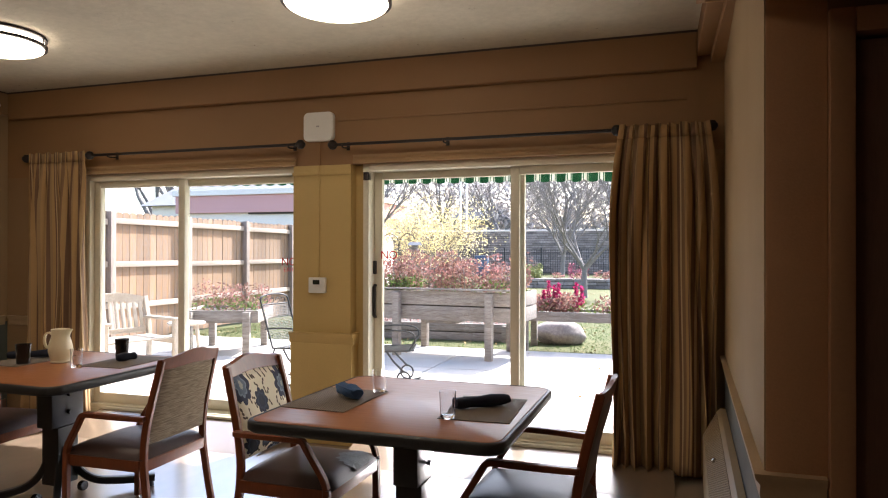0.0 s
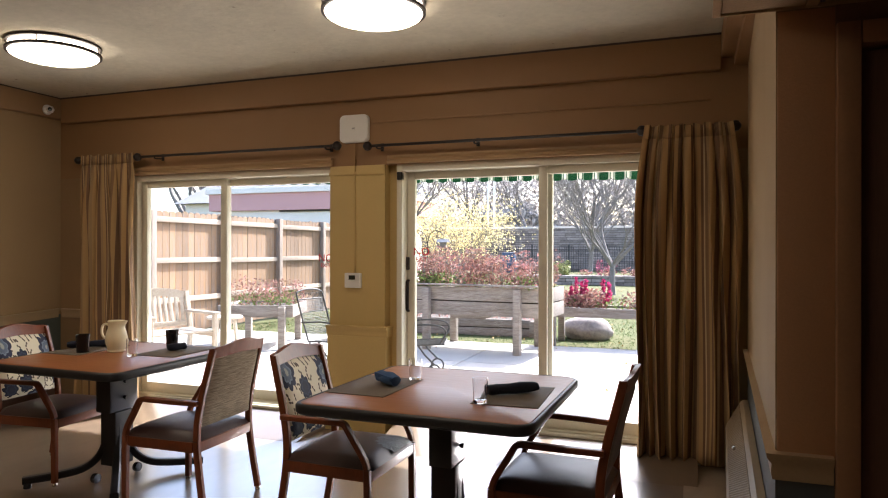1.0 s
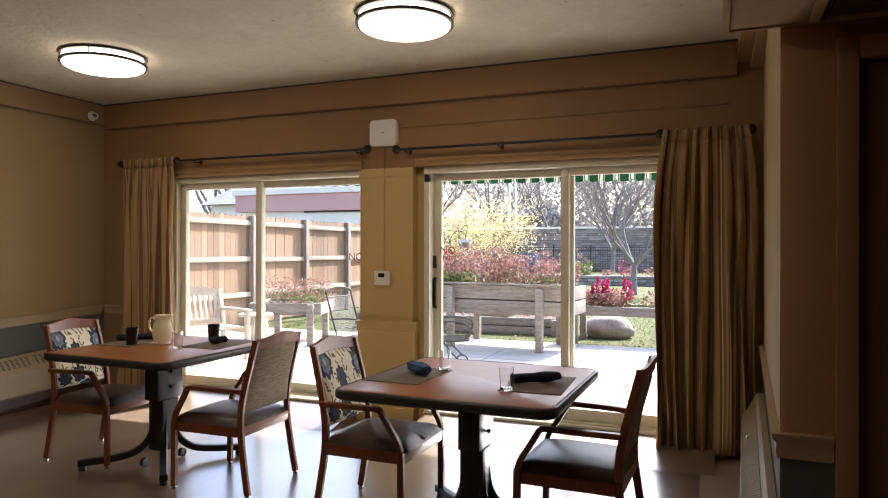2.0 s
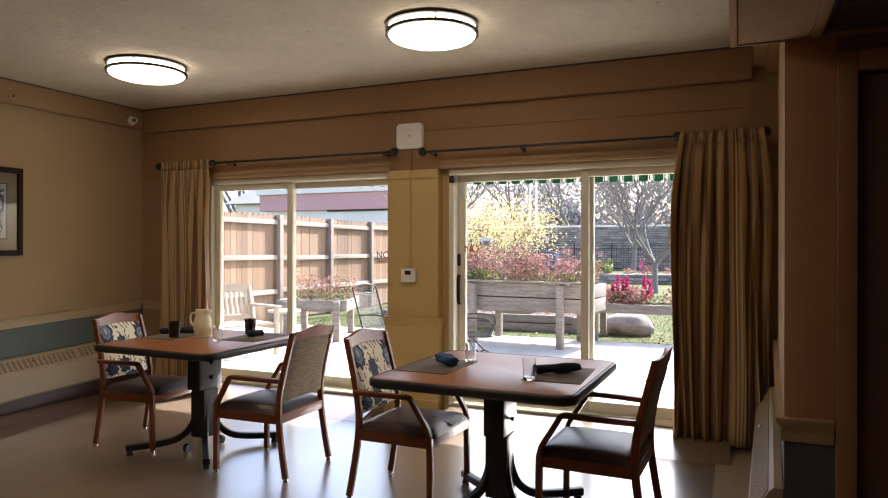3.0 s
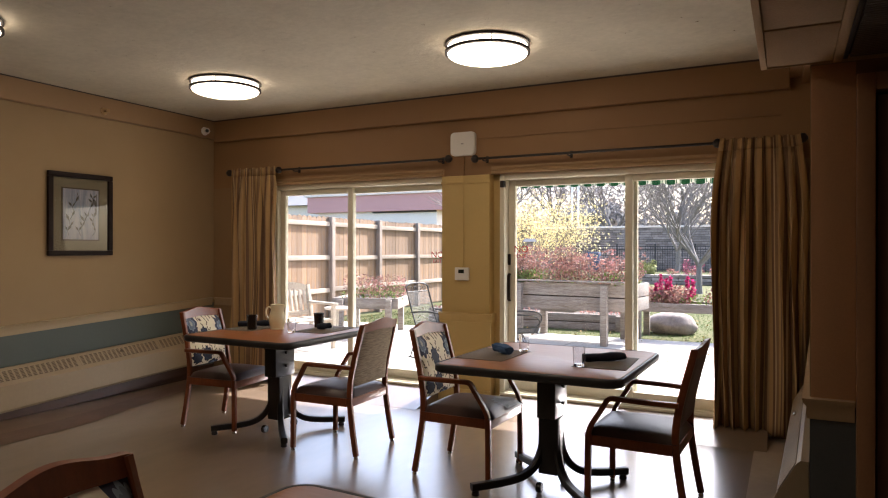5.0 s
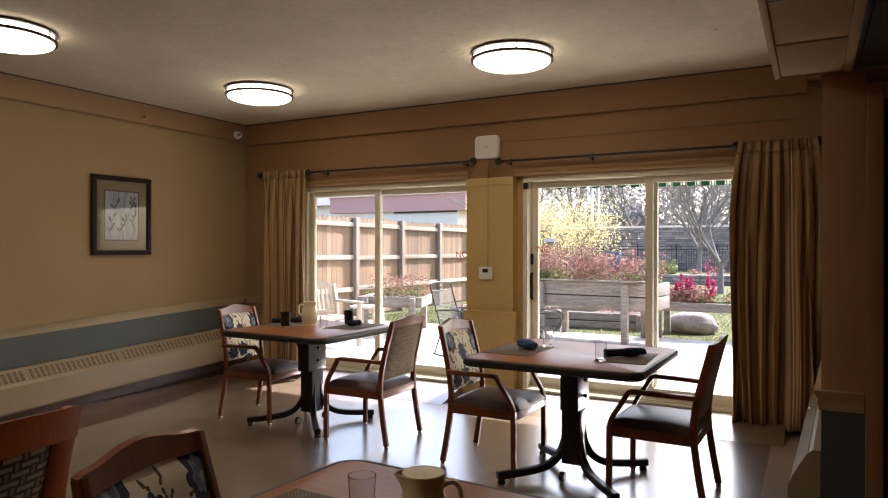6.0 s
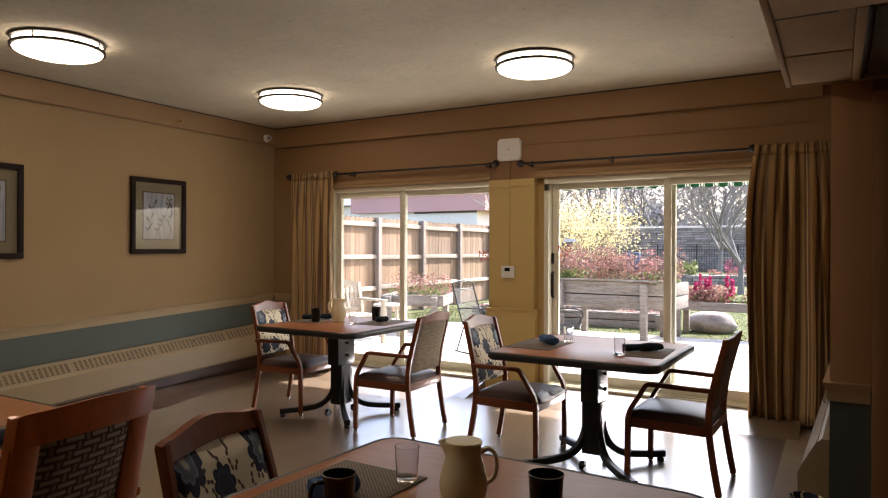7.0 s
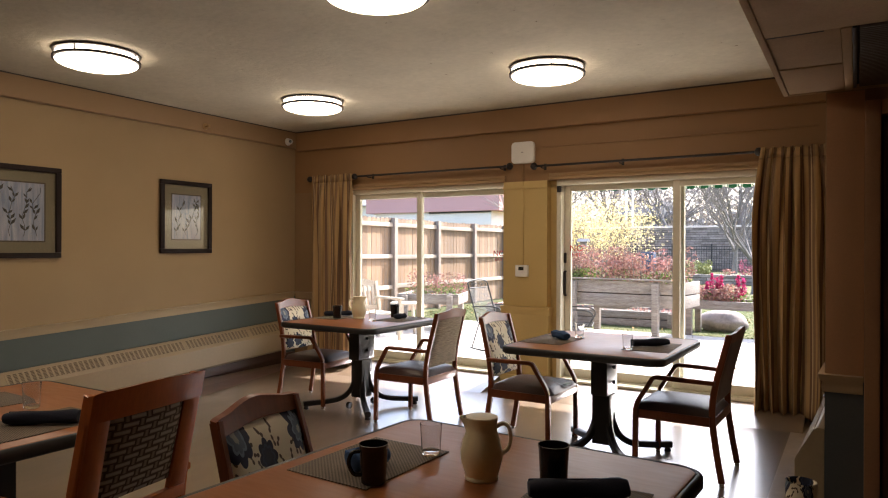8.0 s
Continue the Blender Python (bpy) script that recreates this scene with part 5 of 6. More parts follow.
# ---- raised planters ----
def planter(m, w, d, z0, z1, legz, label, rows=2, over=0.09):
    t = thing("raised_planter", m, label, "planter", "raised planters")
    hh = (z1 - z0) / rows
    for r in range(rows):
        za, zb = z0 + r * hh, z0 + (r + 1) * hh - 0.016
        part("plank", block((-w / 2, -d / 2, za), (w / 2, -d / 2 + 0.038, zb), 0.004), GREYW, t)
        part("plank", block((-w / 2, d / 2 - 0.038, za), (w / 2, d / 2, zb), 0.004), GREYW, t)
        for s in (-1, 1):
            xa = s * w / 2 - (0.038 if s > 0 else 0)
            part("end_plank", block((xa, -d / 2 + 0.039, za), (xa + 0.038, d / 2 - 0.039, zb), 0.004), GREYW, t)
    part("soil", block((-w / 2 + 0.04, -d / 2 + 0.04, z0 + 0.02), (w / 2 - 0.04, d / 2 - 0.04, z1 - 0.05)), SOIL, t, smooth=0)
    for sx2 in (-1, 1):
        for sy in (-1, 1):
            px = 0.07 + sx2 * 0.63 if 2 < w < 3 and rows > 1 else sx2 * (w / 2 - over * 3.4)
            py = sy * (d / 2 + 0.046)
            part("leg", block((px - 0.045, py - 0.045, legz), (px + 0.045, py + 0.045, z1 - 0.03), 0.006), GREYW, t)
    return t


big = planter(pose(2.84, 4.05, 0, 0, 0, -5), 2.15, 0.80, 0.555, 0.935, PZ, "large weathered grey timber planter full of russet shrubs on the patio")
part("coping", block((-1.09, -0.455, 0.936), (1.09, -0.375, 0.958), 0.005), GREYW, big, "thin capping board")
part("keel_board", extrude([(-0.2, 0.50), (0.2, 0.50), (0.32, 0.554), (-0.32, 0.554)], -0.30, 0.30), GREYW, big, smooth=0)
def planted(parent, n, x0, x1, y0, y1, z0, z1, size, material, seed, clumps, name="foliage"):
    return leaves(name, shrub_points(n, x0, x1, y0, y1, z0, z1, seed, clumps), size, material, parent, seed)
planted(big, 6000, -1.0, 1.0, -0.32, 0.32, 0.90, 1.46, 0.038, RUSSET, 11, 30)
planted(big, 1500, -0.95, 0.95, -0.36, 0.2, 0.88, 1.12, 0.045, GREENL, 12, 16)
stems = bmesh.new()
r5 = random.Random(12)
for _ in range(70):
    x, y = r5.uniform(-0.98, 0.98), r5.uniform(-0.3, 0.3)
    tube([(x, y, 0.87), (x + r5.uniform(-0.05, 0.05), y + r5.uniform(-0.05, 0.05), r5.uniform(1.1, 1.28))], 0.004, 4, stems)
part("stems", stems, BARKM, big, smooth=0)

small = planter(pose(4.88, 5.0, 0), 2.5, 0.62, 0.475, 0.62, GZ, "low weathered timber planter with magenta celosia on the lawn edge", rows=1, over=0.03)
planted(small, 1400, -1.15, -0.55, -0.2, 0.2, 0.58, 0.86, 0.05, RUSSET, 21, 9)
planted(small, 500, -1.2, 1.0, -0.22, 0.2, 0.58, 0.74, 0.05, GREENL, 22, 14)
planted(small, 900, -0.2, 1.0, -0.2, 0.2, 0.58, 0.84, 0.05, RUSSET, 23, 10)
spikes = []
r6 = np.random.default_rng(4)
for cx, top in ((-0.88, 1.02), (-0.80, 0.95), (-0.74, 0.98), (-0.50, 1.0), (-0.42, 0.95), (-0.95, 0.88), (0.2, 0.9)):
    k = 150
    u = r6.uniform(0, 1, k)
    spikes.append(np.stack([cx + r6.normal(0, 0.022, k) * (1.3 - u), r6.normal(0, 0.03, k), 0.66 + (top - 0.66) * u], 1))
leaves("celosia", np.concatenate(spikes), 0.045, MAGENTA, small, 5)

side_planter = planter(pose(-0.06, 3.32, 0, 0, 0, 20), 1.0, 0.92, 0.50, 0.675, PZ, "square weathered timber planter with dry shrubs by the fence", rows=1, over=0.04)
planted(side_planter, 900, -0.25, 0.42, -0.38, 0.3, 0.62, 1.06, 0.04, RUSSET, 31, 12)
planted(side_planter, 350, -0.40, 0.42, -0.4, 0.2, 0.62, 0.85, 0.045, GREENL, 32, 9)

low_bed = planter(pose(1.6, 5.95, 0, 0, 0, 3), 3.6, 0.9, GZ, 0.33, GZ, "long low grey timber garden bed on the lawn", rows=2, over=0.05)
planted(low_bed, 500, -1.7, 1.7, -0.35, 0.35, 0.26, 0.36, 0.045, RUSSET, 35, 20, "dry_leaves")

# boulder
bm = bmesh.new()
bmesh.ops.create_icosphere(bm, subdivisions=4, radius=1)
for v in bm.verts:
    q = noise.noise(v.co * 1.3) * 0.16 + noise.noise(v.co * 4) * 0.05
    v.co = Vector((v.co.x * 0.40, v.co.y * 0.30, v.co.z * 0.20 + 0.02)) * (1 + q)
    v.co.z = max(-0.13, v.co.z)
b2 = part("boulder", bm, BOULD, smooth=50)
b2.location = (4.06, 5.75, GZ + 0.12)
tagged(b2, "rounded granite boulder lying on the lawn", "boulder")


# ---- garden bench, side table and metal chairs ----
t = thing("garden_armchair", pose(0.03, 1.42, PZ, 0, 0, -108) @ Matrix.Diagonal((1, 1, 0.95, 1)), "bleached slatted teak garden armchair on the patio", "garden chair")
BL = 0.39
for s in (-1, 1):
    part("back_leg", sweep(curve_pts([(s * BL, -0.30, 0), (s * BL, -0.27, 0.40), (s * BL, -0.37, 0.86)], 4), 0.055, 0.055), BENCHW, t)
    part("front_leg", sweep([(s * BL, 0.24, 0), (s * BL, 0.24, 0.60)], 0.055, 0.055), BENCHW, t)
    part("armrest", block((s * BL - 0.04, -0.33, 0.60), (s * BL + 0.04, 0.30, 0.632), 0.008), BENCHW, t)
    part("side_rail", block((s * BL - 0.02, -0.26, 0.33), (s * BL + 0.02, 0.22, 0.39), 0.004), BENCHW, t)
for k in range(5):
    part("seat_slat", block((-BL + 0.03, -0.24 + k * 0.10, 0.395), (BL - 0.03, -0.155 + k * 0.10, 0.415), 0.004), BENCHW, t)
top_rail = bmesh.new()
K = 16
for i in range(K):
    u0, u1 = i / K * 2 - 1, (i + 1) / K * 2 - 1
    h0, h1 = 0.85 + 0.06 * (1 - u0 * u0), 0.85 + 0.06 * (1 - u1 * u1)
    sweep([(u0 * (BL - 0.03), -0.362, h0 - 0.045), (u1 * (BL - 0.03), -0.362, h1 - 0.045)], 0.10, 0.03, side=(0, 0, 1), round_=False, bm=top_rail)
part("top_rail", top_rail, BENCHW, t, smooth=50)
part("lower_rail", block((-BL + 0.03, -0.305, 0.44), (BL - 0.03, -0.275, 0.50), 0.004), BENCHW, t)
for k in range(10):
    x = -BL + 0.07 + k * (2 * BL - 0.14) / 9
    part("back_slat", sweep([(x, -0.292, 0.49), (x, -0.358, 0.82)], 0.040, 0.014), BENCHW, t)

t = thing("side_table", pose(0.02, 2.36, PZ), "small round bleached wooden side table on the patio", "side table")
part("round_top", lathe([(0.001, 0.45), (0.21, 0.45), (0.22, 0.46), (0.22, 0.475), (0.21, 0.482), (0.001, 0.482)], 28), BENCHW, t)
for k in range(3):
    a = k * 2.094 + 0.4
    part("leg", sweep([(0.16 * math.cos(a), 0.16 * math.sin(a), 0), (0.12 * math.cos(a), 0.12 * math.sin(a), 0.449)], 0.04, 0.04), BENCHW, t)


def iron_chair(m, label):
    t = thing("patio_chair", m, label, "patio chair", "patio chairs")
    W = 0.24
    for s in (-1, 1):
        part("back_post", tube(curve_pts([(s * W, -0.15, 0.40), (s * W, -0.24, 0.66), (s * W, -0.33, 0.94)], 4), 0.010), WIRE, t)
        part("armrest", tube(curve_pts([(s * 0.28, -0.22, 0.62), (s * 0.28, 0.05, 0.64), (s * 0.28, 0.24, 0.62), (s * 0.28, 0.29, 0.54), (s * 0.28, 0.22, 0.42)], 5), 0.010), WIRE, t)
        part("runner", tube(curve_pts([(s * 0.22, -0.30, 0.03), (s * 0.22, -0.1, 0.012), (s * 0.22, 0.15, 0.012), (s * 0.22, 0.32, 0.05)], 4), 0.011), WIRE, t)
        coil = [(s * 0.22, 0.07 * math.cos(a) + 0.16, 0.115 + 0.075 * math.sin(a)) for a in [i * math.pi / 8 for i in range(17)]]
        part("spring_coil", tube(coil, 0.010), WIRE, t)
        part("spring_leg", tube([(s * 0.22, 0.16, 0.19), (s * 0.22, 0.05, 0.30), (s * 0.22, -0.02, 0.40)], 0.011), WIRE, t)
        part("spring_leg", tube([(s * 0.22, 0.16, 0.04), (s * 0.22, 0.12, 0.013)], 0.011), WIRE, t)
        part("rear_leg", tube([(s * 0.22, -0.14, 0.40), (s * 0.22, -0.27, 0.03)], 0.010), WIRE, t)
    arch = [(W * math.cos(a), -0.335 - 0.01 * math.sin(a), 0.94 + 0.055 * math.sin(a)) for a in [i * math.pi / 10 for i in range(11)]]
    part("back_arch", tube(arch, 0.010), WIRE, t)
    part("cross_bar", tube([(-W, -0.315, 0.88), (W, -0.315, 0.88)], 0.007), WIRE, t)
    for k in range(4):
        x = -0.15 + k * 0.10
        scr = [(x + 0.035 * math.cos(a), -0.327, 0.92 + 0.028 * math.sin(a)) for a in [i * math.pi / 6 for i in range(10)]]
        part("scroll", tube(scr, 0.005, 6), WIRE, t)
    def lattice(o, u, v, nu, nv):
        bm = bmesh.new()
        o, u, v = Vector(o), Vector(u), Vector(v)
        for i in range(nu + 1):
            tube([o + u * (i / nu), o + u * (i / nu) + v], 0.0020, 4, bm)
        for j in range(nv + 1):
            tube([o + v * (j / nv), o + v * (j / nv) + u], 0.0020, 4, bm)
        return bm
    part("back_mesh", lattice((-W, -0.16, 0.42), (2 * W, 0, 0), (0, -0.155, 0.46), 26, 26), MESHM, t, "grey wire mesh", 0)
    part("seat_mesh", lattice((-W, -0.15, 0.405), (2 * W, 0, 0), (0, 0.42, 0.015), 26, 24), MESHM, t, "grey wire mesh", 0)
    part("seat_rim", tube([(-W, -0.15, 0.405), (-W, 0.27, 0.42), (W, 0.27, 0.42), (W, -0.15, 0.405)], 0.010), WIRE, t)


iron_chair(pose(1.96, 1.62, PZ, 0, 0, -98) @ Matrix.Scale(0.9, 4), "dark wrought-iron patio rocker with a mesh back, on the patio")
iron_chair(pose(2.94, 1.75, PZ, 0, 0, -74) @ Matrix.Scale(0.9, 4), "dark wrought-iron patio rocker with looped arms, on the patio")

# ---- awning over the doors ----
t = thing("awning", pose(0, 0, 0.0815, 0, 0.97, 0), "green and white striped awning with a scalloped valance over the doors", "awning")
AX0, AX1, AY = 0.10, 6.6, 1.62
bm = bmesh.new()
q = [bm.verts.new(p) for p in ((AX0, Y0 + 0.01, 2.62), (AX1, Y0 + 0.01, 2.62), (AX1, AY, 2.215), (AX0, AY, 2.215), (AX0, Y0 + 0.01, 2.60), (AX1, Y0 + 0.01, 2.60), (AX1, AY, 2.195), (AX0, AY, 2.195))]
for f in ((0, 1, 2, 3), (4, 5, 6, 7), (0, 1, 5, 4), (2, 3, 7, 6), (1, 2, 6, 5), (0, 3, 7, 4)):
    bm.faces.new([q[i] for i in f])
part("canopy", bm, AWN, t, smooth=0)
bm = bmesh.new()
K = 372
pa = []
for i in range(K + 1):
    x = AX0 + (AX1 - AX0) * i / K
    zz = 2.075 - 0.028 * abs(math.sin((x - AX0) * math.pi / 0.1429)) ** 0.6
    pa.append([bm.verts.new((x, yy, z)) for yy, z in ((AY, 2.205), (AY, zz), (AY + 0.006, zz), (AY + 0.006, 2.205))])
for p, q in zip(pa, pa[1:]):
    for j in range(4):
        bm.faces.new((p[j], p[(j + 1) % 4], q[(j + 1) % 4], q[j]))
bm.faces.new(pa[0]), bm.faces.new(pa[-1])
part("valance", bm, AWN, t, "scalloped striped valance", 0)
part("front_bar", tube([(AX0, AY - 0.02, 2.19), (AX1, AY - 0.02, 2.19)], 0.018), WHITE, t)
for x in (AX0 + 0.05, AX1 - 0.05):
    part("arm", tube([(x, Y0, 2.15), (x, AY - 0.02, 2.17)], 0.014), WHITE, t)

# ---- cedar fence ----
FX = -2.12
fence = thing("cedar_fence", pose(0, 0, 0), "weathered cedar privacy fence with bleached rails along the yard", "fence")
post_me = finish(block((FX, -0.05, GZ), (FX + 0.095, 0.05, 2.00), 0.006), 30)
for k in range(-2, 6):
    part("post", post_me, POSTW, fence).location = (0, 5.03 + k * 1.68, 0)
rng = random.Random(2)
rail_me = finish(block((FX + 0.012, -0.78, -0.042), (FX + 0.05, 0.78, 0.042), 0.004), 30)
for k in range(-2, 5):
    for z in (0.62, 1.22, 1.86):
        part("rail", rail_me, FENCER, fence).location = (0, 5.03 + (k + 0.5) * 1.68, z + rng.uniform(-0.015, 0.015))
bm = bmesh.new()
for ya, yb in ((-0.068, 0.068),):
    lo = [bm.verts.new((x, y, GZ + 0.03)) for x, y in ((FX - 0.018, ya), (FX, ya), (FX, yb), (FX - 0.018, yb))]
    hi = [bm.verts.new((v.co.x, v.co.y, 1.97)) for v in lo]
    tp = [bm.verts.new((x, y, 2.0)) for x, y in ((FX - 0.018, ya + 0.03), (FX, ya + 0.03), (FX, yb - 0.03), (FX - 0.018, yb - 0.03))]
    for a, c in ((lo, hi), (hi, tp)):
        for i in range(4):
            bm.faces.new((a[i], a[(i + 1) % 4], c[(i + 1) % 4], c[i]))
    bm.faces.new(lo), bm.faces.new(tp)
pk = finish(bm, 0)
y = 1.7
while y < 13.45:
    p = part("picket", pk, FENCEW, fence)
    p.location = (rng.uniform(-0.004, 0.002), y, rng.uniform(-0.012, 0.012))
    y += 0.1425

# ---- iron fence, ledge-stone wall and stone bed ----
t = thing("iron_fence", pose(0, 36, 0), "black iron picket fence at the end of the lawn", "fence")
bar_me = finish(block((-0.011, -0.011, GZ), (0.011, 0.011, 1.60)), 0)
pst_me = finish(block((-0.04, -0.04, GZ), (0.04, 0.04, 1.72), 0.008), 0)
x = -17.0
k = 0
while x < 4.0:
    if k % 16 == 0:
        part("post", pst_me, WIRE, t).location = (x, 0, 0)
    else:
        part("picket", bar_me, WIRE, t).location = (x, 0, 0)
    x += 0.14
    k += 1
for z in (0.22, 1.38, 1.56):
    part("rail", block((-17, -0.016, z - 0.018), (4, 0.016, z + 0.018)), WIRE, t, smooth=0)

t = thing("ledge_wall", pose(0, 40, 0), "long grey ledge-stone retaining wall with a pale cap", "stone wall")
def courses(x0, x1, z0, z1, h, wlo, whi, depth, seed):
    r = np.random.default_rng(seed)
    V, F = [], []
    z = z0
    while z < z1 - 0.02:
        x = x0 - r.uniform(0, whi)
        while x < x1:
            w = r.uniform(wlo, whi)
            o = r.uniform(-0.03, 0.03)
            b0 = len(V)
            for zz in (z + 0.012, z + h - 0.012):
                for xx, yy in ((x + 0.012, -depth + o), (x + w - 0.012, -depth + o), (x + w - 0.012, 0.2), (x + 0.012, 0.2)):
                    V.append((xx, yy, zz))
            F += [(b0, b0 + 1, b0 + 2, b0 + 3), (b0 + 4, b0 + 7, b0 + 6, b0 + 5), (b0, b0 + 4, b0 + 5, b0 + 1), (b0 + 1, b0 + 5, b0 + 6, b0 + 2), (b0 + 3, b0 + 2, b0 + 6, b0 + 7), (b0, b0 + 3, b0 + 7, b0 + 4)]
            x += w
        z += h
    me = bpy.data.meshes.new("mesh")
    me.from_pydata(V, [], F)
    me.materials.append(STONE)
    return me
o = new("stones", courses(-24, 8, GZ, 2.80, 0.153, 0.3, 0.95, 0.1, 3))
o.parent = t
o["kind"] = "stuff"
part("core", block((-24, 0.0, GZ), (8, 0.19, 2.80)), SLOT, t, smooth=0)
part("cap", block((-24, -0.18, 2.81), (8, 0.3, 2.93), 0.01), STUCCO, t, smooth=0)

t = thing("stone_bed", pose(1.9, 21.5, 0), "low round stone-edged flower bed on the lawn", "flower bed")
o = new("stones", courses(-2.6, 2.6, GZ, 0.42, 0.125, 0.3, 0.5, 0.12, 8))
o.parent = t
o["kind"] = "stuff"
part("bed_soil", block((-2.5, 0.0, GZ), (2.5, 1.4, 0.40)), SOIL, t, smooth=0)
planted(t, 900, -1.9, -0.9, 0.3, 1.0, 0.4, 1.0, 0.09, mat("pale_green_shrub", (0.36, 0.38, 0.14), 0.8, var=0.3, bump=0, island=0.3), 41, 8)
planted(t, 700, -0.6, 2.3, 0.2, 1.0, 0.38, 0.75, 0.08, RUSSET, 42, 14)
planted(t, 250, 0.3, 0.9, 0.2, 0.6, 0.40, 1.05, 0.08, mat("pink_flowers", (0.55, 0.16, 0.22), 0.8, var=0.3, bump=0, island=0.3), 43, 4)

# ---- trees ----
def branches(bm, p, d, length, r, depth, rg, tips, droop=0.0):
    """Tapered limbs that fork and fork again."""
    pts, radii = [p], [r]
    n = 4
    for i in range(n):
        d = (d + Vector((rg.uniform(-0.16, 0.16), rg.uniform(-0.16, 0.16), rg.uniform(-0.04, 0.10) - droop))).normalized()
        p = p + d * (length / n)
        pts.append(p)
        radii.append(r * (1 - 0.55 * (i + 1) / n))
    tube(pts, r, 6 if depth > 2 else 4, bm, radii)
    if depth == 0:
        tips.append(p)
        return
    kids = 3 if depth > 1 else 4
    for i in range(kids):
        k = pts[-1] if i == 0 else pts[rg.randint(2, 4)]
        a = rg.uniform(0, 6.283)
        side = Vector((math.cos(a), math.sin(a), rg.uniform(-0.1, 0.5)))
        nd = (d + side * (0.30 if i == 0 else rg.uniform(0.5, 0.9))).normalized()
        branches(bm, k, nd, length * rg.uniform(0.62, 0.82), max(0.005, r * 0.50), depth - 1, rg, tips, droop)
    tips.append(p)


def tree(m, label, seed, trunk_h, r, length, depth, limbs, spread=0.7, leafm=None, n=0, size=0.1, scatter=0.35):
    t = thing("tree", m, label, "tree")
    rg = random.Random(seed)
    lean = Vector((rg.uniform(-0.06, 0.06), 0, 1))
    top = lean * trunk_h
    part("trunk", tube([(0, 0, -0.05), (0.01, 0, 0.15), lean * trunk_h * 0.6, top], r, 10, None, [r * 1.5, r * 1.1, r * 0.95, r * 0.9]), BARKM, t)
    bm, tips = bmesh.new(), []
    for i in range(limbs):
        a = i * 6.283 / limbs + rg.uniform(-0.3, 0.3)
        d = Vector((math.cos(a) * spread, math.sin(a) * spread, 1)).normalized()
        branches(bm, top - Vector((0, 0, 0.05 + 0.1 * (i % 2))), d, length, r * 0.62, depth, rg, tips)
    part("limbs", bm, BARKM, t, smooth=60)
    if leafm and n:
        rr = np.random.default_rng(seed)
        T = np.array([tuple(p) for p in tips])
        k = rr.integers(0, len(T), n)
        leaves("crown", T[k] + rr.normal(0, scatter, (n, 3)), size, leafm, t, seed)
    return t


tree(pose(3.30, 16.2, GZ), "bare grey garden tree with spreading limbs on the lawn", 5, 0.95, 0.085, 1.3, 5, 7, 0.85)
tree(pose(0.2, 34.0, GZ), "bare grey tree near the iron fence", 15, 1.3, 0.13, 1.6, 4, 5, 0.6)
tree(pose(-3.05, 20.5, GZ), "small tree with yellow autumn leaves on the lawn", 9, 0.3, 0.07, 1.2, 3, 8, 0.7, YELLOW, 7500, 0.075, 0.48)
tree(pose(-0.75, 8.6, GZ), "bare tree leaning past the fence", 23, 1.2, 0.07, 1.15, 3, 5, 0.8)
for i, (x, y, s, sd) in enumerate(((-20, 52, 2.6, 31), (-13, 56, 2.2, 33), (-7, 50, 1.9, 35), (-2.5, 54, 2.4, 37), (3, 50, 2.2, 39), (-30, 40, 2.6, 41), (-24, 30, 2.2, 43))):
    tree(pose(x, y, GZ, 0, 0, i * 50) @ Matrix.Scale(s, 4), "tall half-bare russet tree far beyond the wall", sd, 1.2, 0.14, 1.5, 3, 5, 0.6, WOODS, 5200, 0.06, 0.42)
pine = thing("pine_tree", pose(-22.5, 33, GZ), "dark green pine far beyond the fence", "tree")
part("trunk", tube([(0, 0, -0.1), (0, 0, 6.5)], 0.2, 8, None, [0.25, 0.05]), BARKM, pine)
rr = np.random.default_rng(3)
u = rr.uniform(0, 1, 3500)
rad = (1 - u) * 2.2 * np.sqrt(rr.uniform(0.1, 1, 3500)) * (0.75 + 0.25 * np.sin(u * 40))
an = rr.uniform(0, 6.283, 3500)
leaves("crown", np.stack([rad * np.cos(an), rad * np.sin(an), 1.2 + u * 5.6], 1), 0.34, PINEM, pine, 3, 0.3)
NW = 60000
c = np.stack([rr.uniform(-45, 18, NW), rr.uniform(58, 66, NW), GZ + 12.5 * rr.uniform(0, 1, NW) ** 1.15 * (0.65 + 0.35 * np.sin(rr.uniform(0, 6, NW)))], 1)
tagged(leaves("far_woods", c, 0.55, WOODS, seed=4, narrow=0.4), "russet woods at the far end, paled for haze", "woods", kind="stuff")

# ---- buildings beyond the fence ----
t = thing("flat_roofed_building", pose(0, 16.0, 0), "white flat-roofed building with a rose fascia behind the fence", "building")
part("wall", block((-10.9, 0.15, GZ), (-5.6, 7, 2.80)), STUCCO, t, smooth=0)
part("fascia", block((-11.3, 0, 2.801), (-5.2, 7.4, 3.42), 0.01), PINK, t, "rose painted fascia", 0)
part("coping", block((-11.4, -0.08, 3.421), (-5.1, 7.5, 3.62), 0.01), STUCCO, t, "white roof coping", 0)
# thin dark line along the wall top under the fascia
part("gutter_line", block((-8.3, 0.08, 2.74), (-5.6, 0.149, 2.80)), SLOT, t, smooth=0)
t = thing("white_house", pose(-17.5, 26, 0), "white house with a grey roof far behind the fence", "house")
part("wall", block((-3.5, 0, GZ), (3.5, 6, 3.9)), STUCCO, t, smooth=0)
part("roof", extrude([(-0.5, 3.901), (6.5, 3.901), (3, 5.4)], -3.9, 3.9, "x"), ROOFG, t, smooth=0)
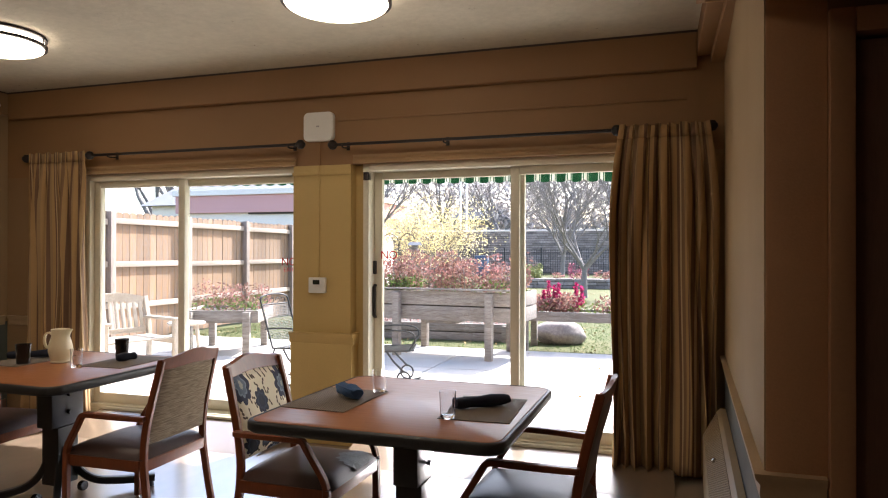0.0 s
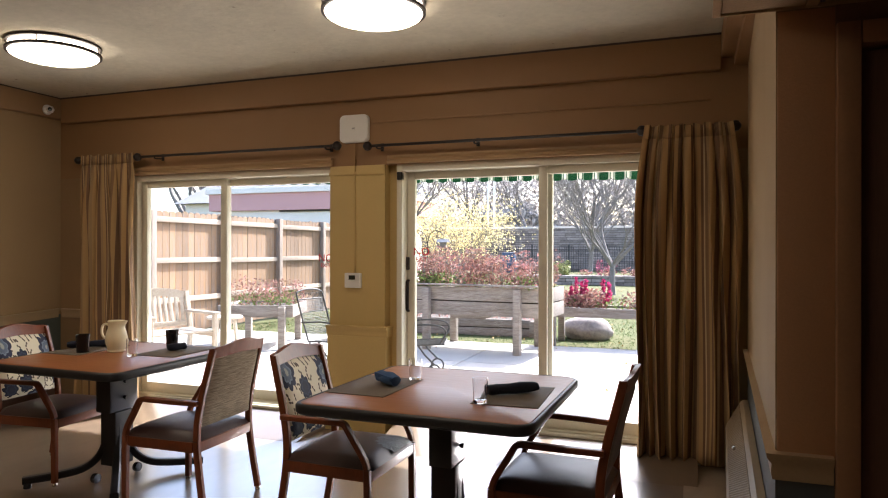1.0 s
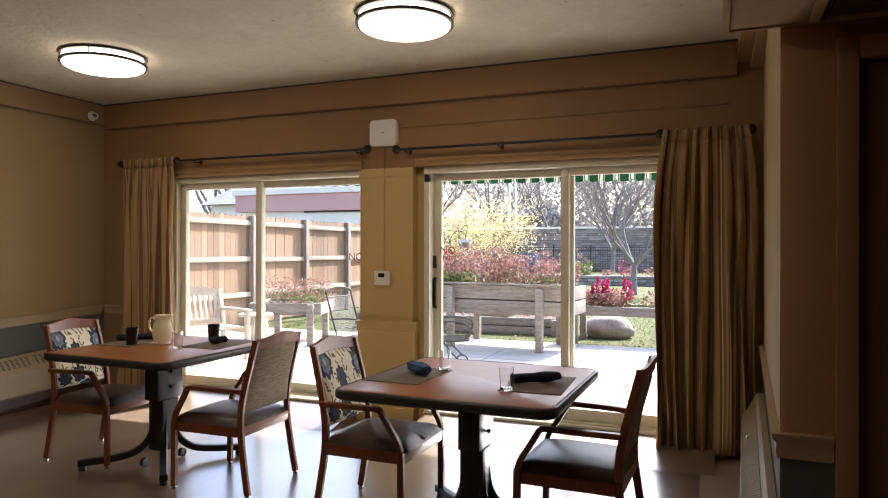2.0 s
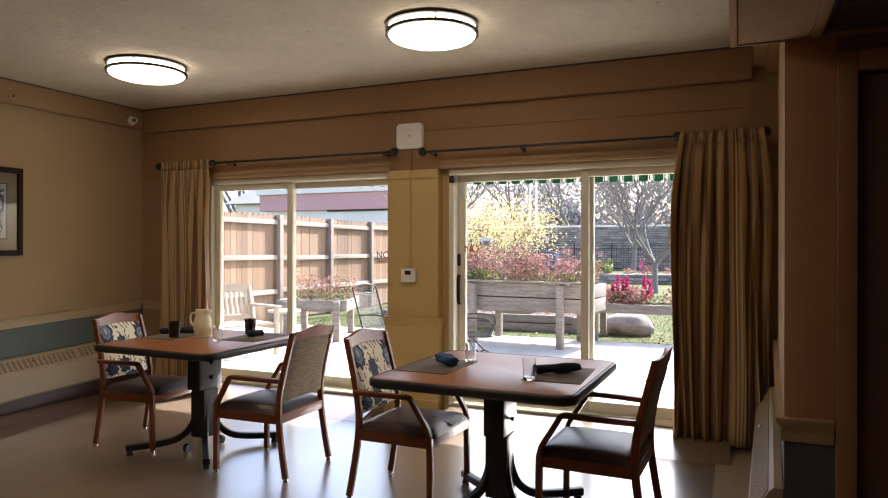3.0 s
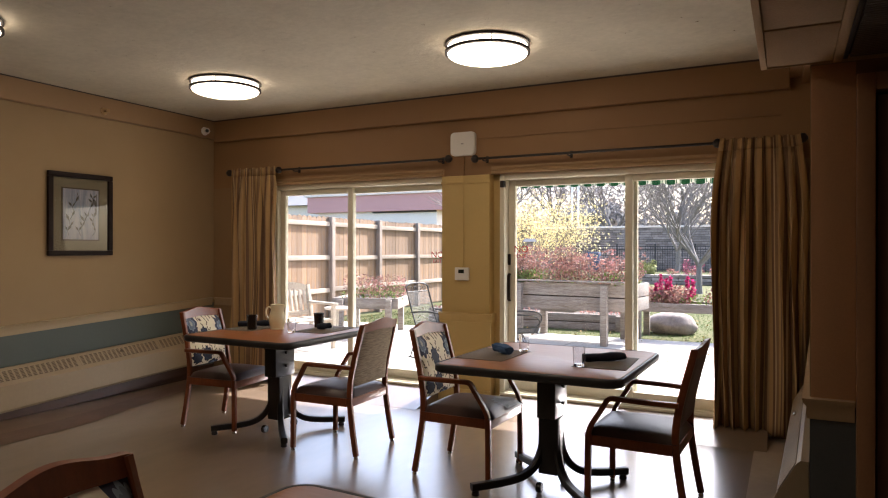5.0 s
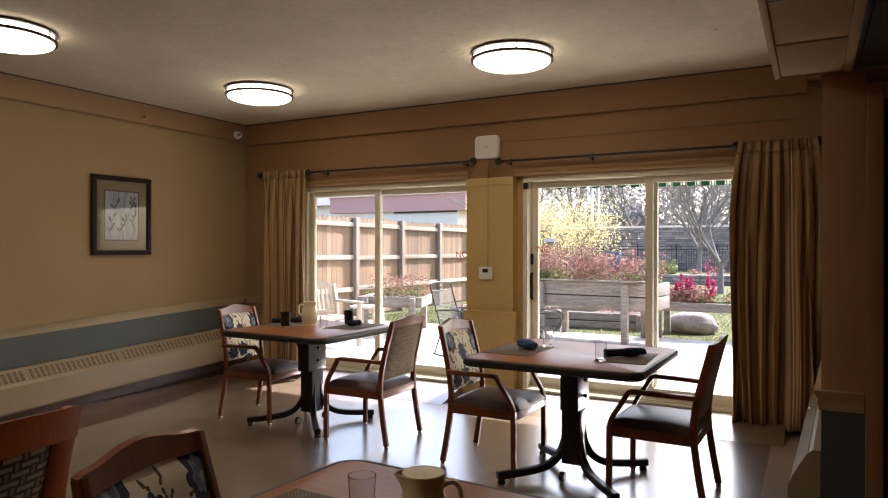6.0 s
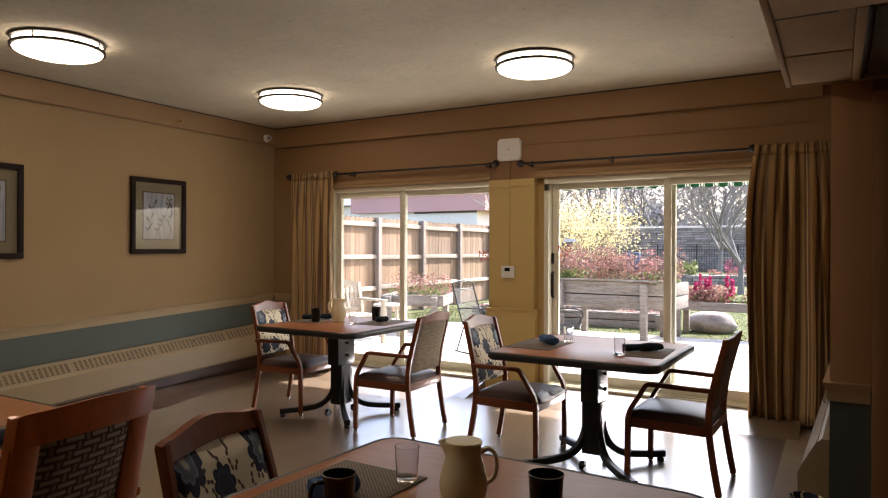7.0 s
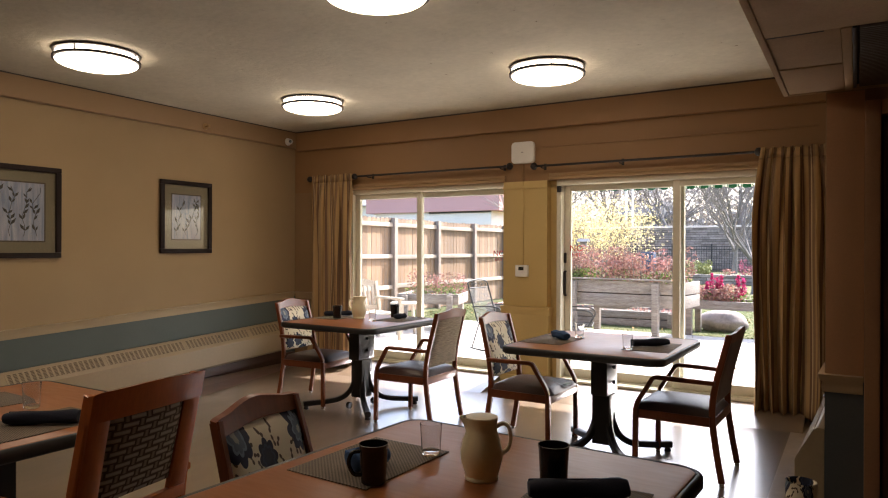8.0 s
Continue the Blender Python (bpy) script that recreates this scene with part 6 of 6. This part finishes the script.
t = thing("park_pavilion", pose(-10.6, 55, 0), "small grey roofed pavilion beyond the stone wall", "pavilion")
part("roof", extrude([(-1.6, 4.3), (1.6, 4.3), (0.5, 5.1), (-0.5, 5.1)], -2.0, 2.0, "x"), ROOFG, t, smooth=0)
for sx2 in (-1.6, 0, 1.6):
    part("post", block((sx2 - 0.08, -1.1, GZ), (sx2 + 0.08, -0.94, 4.299)), ROOFG, t, smooth=0)
part("railing", block((-1.7, -1.12, 3.3), (1.7, -1.0, 3.5)), ROOFG, t, smooth=0)
t = thing("white_gabled_house", pose(-10.1, 60, 0), "white gabled house beyond the stone wall", "house")
part("wall", block((-1.8, 0, GZ), (1.8, 5, 4.2)), STUCCO, t, smooth=0)
part("roof", extrude([(-2.1, 4.201), (2.1, 4.201), (0, 6.2)], -0.3, 5.3), ROOFG, t, smooth=0)
for x in (-7.65, -8.1):
    t = thing("flagpole", pose(x, 42, 0), "tall white pole behind the stone wall", "pole", "white poles")
    part("shaft", tube([(0, 0, GZ), (0, 0, 9)], 0.075, 10), WHITE, t)

# ---- garden hook with feeder, lamp globe ----
t = thing("shepherd_hook", pose(-1.25, 12.6, GZ), "black double shepherd hook with a hanging feeder on the lawn", "garden hook")
part("stake", tube([(0, 0, 0), (0, 0, 1.55)], 0.012), WIRE, t)
for s in (-1, 1):
    part("crook", tube(curve_pts([(0, 0, 1.5), (s * 0.06, 0, 1.75), (s * 0.25, 0, 1.87), (s * 0.42, 0, 1.80), (s * 0.46, 0, 1.70)], 5), 0.010), WIRE, t)
fd = thing("bird_feeder", pose(-0.79, 12.6, GZ + 1.40), "small wooden roofed bird feeder hanging from the hook", "bird feeder")
part("feeder_roof", extrude([(-0.14, 0.15), (0.14, 0.15), (0, 0.24)], -0.16, 0.16, "x"), ROOFG, fd, smooth=0)
part("tray", block((-0.12, -0.1, 0), (0.12, 0.1, 0.03), 0.004), GREYW, fd)
part("hopper", block((-0.08, -0.06, 0.031), (0.08, 0.06, 0.149), 0.004), GREYW, fd)
part("hanger", tube([(0, 0, 0.24), (0, 0, 0.305)], 0.006), WIRE, fd)
t = thing("blue_bin", pose(-4.6, 34.5, GZ), "blue plastic bin by the iron fence", "bin")
part("bin_body", block((-0.36, -0.3, 0), (0.36, 0.3, 1.18), 0.04), BLUEBIN, t)
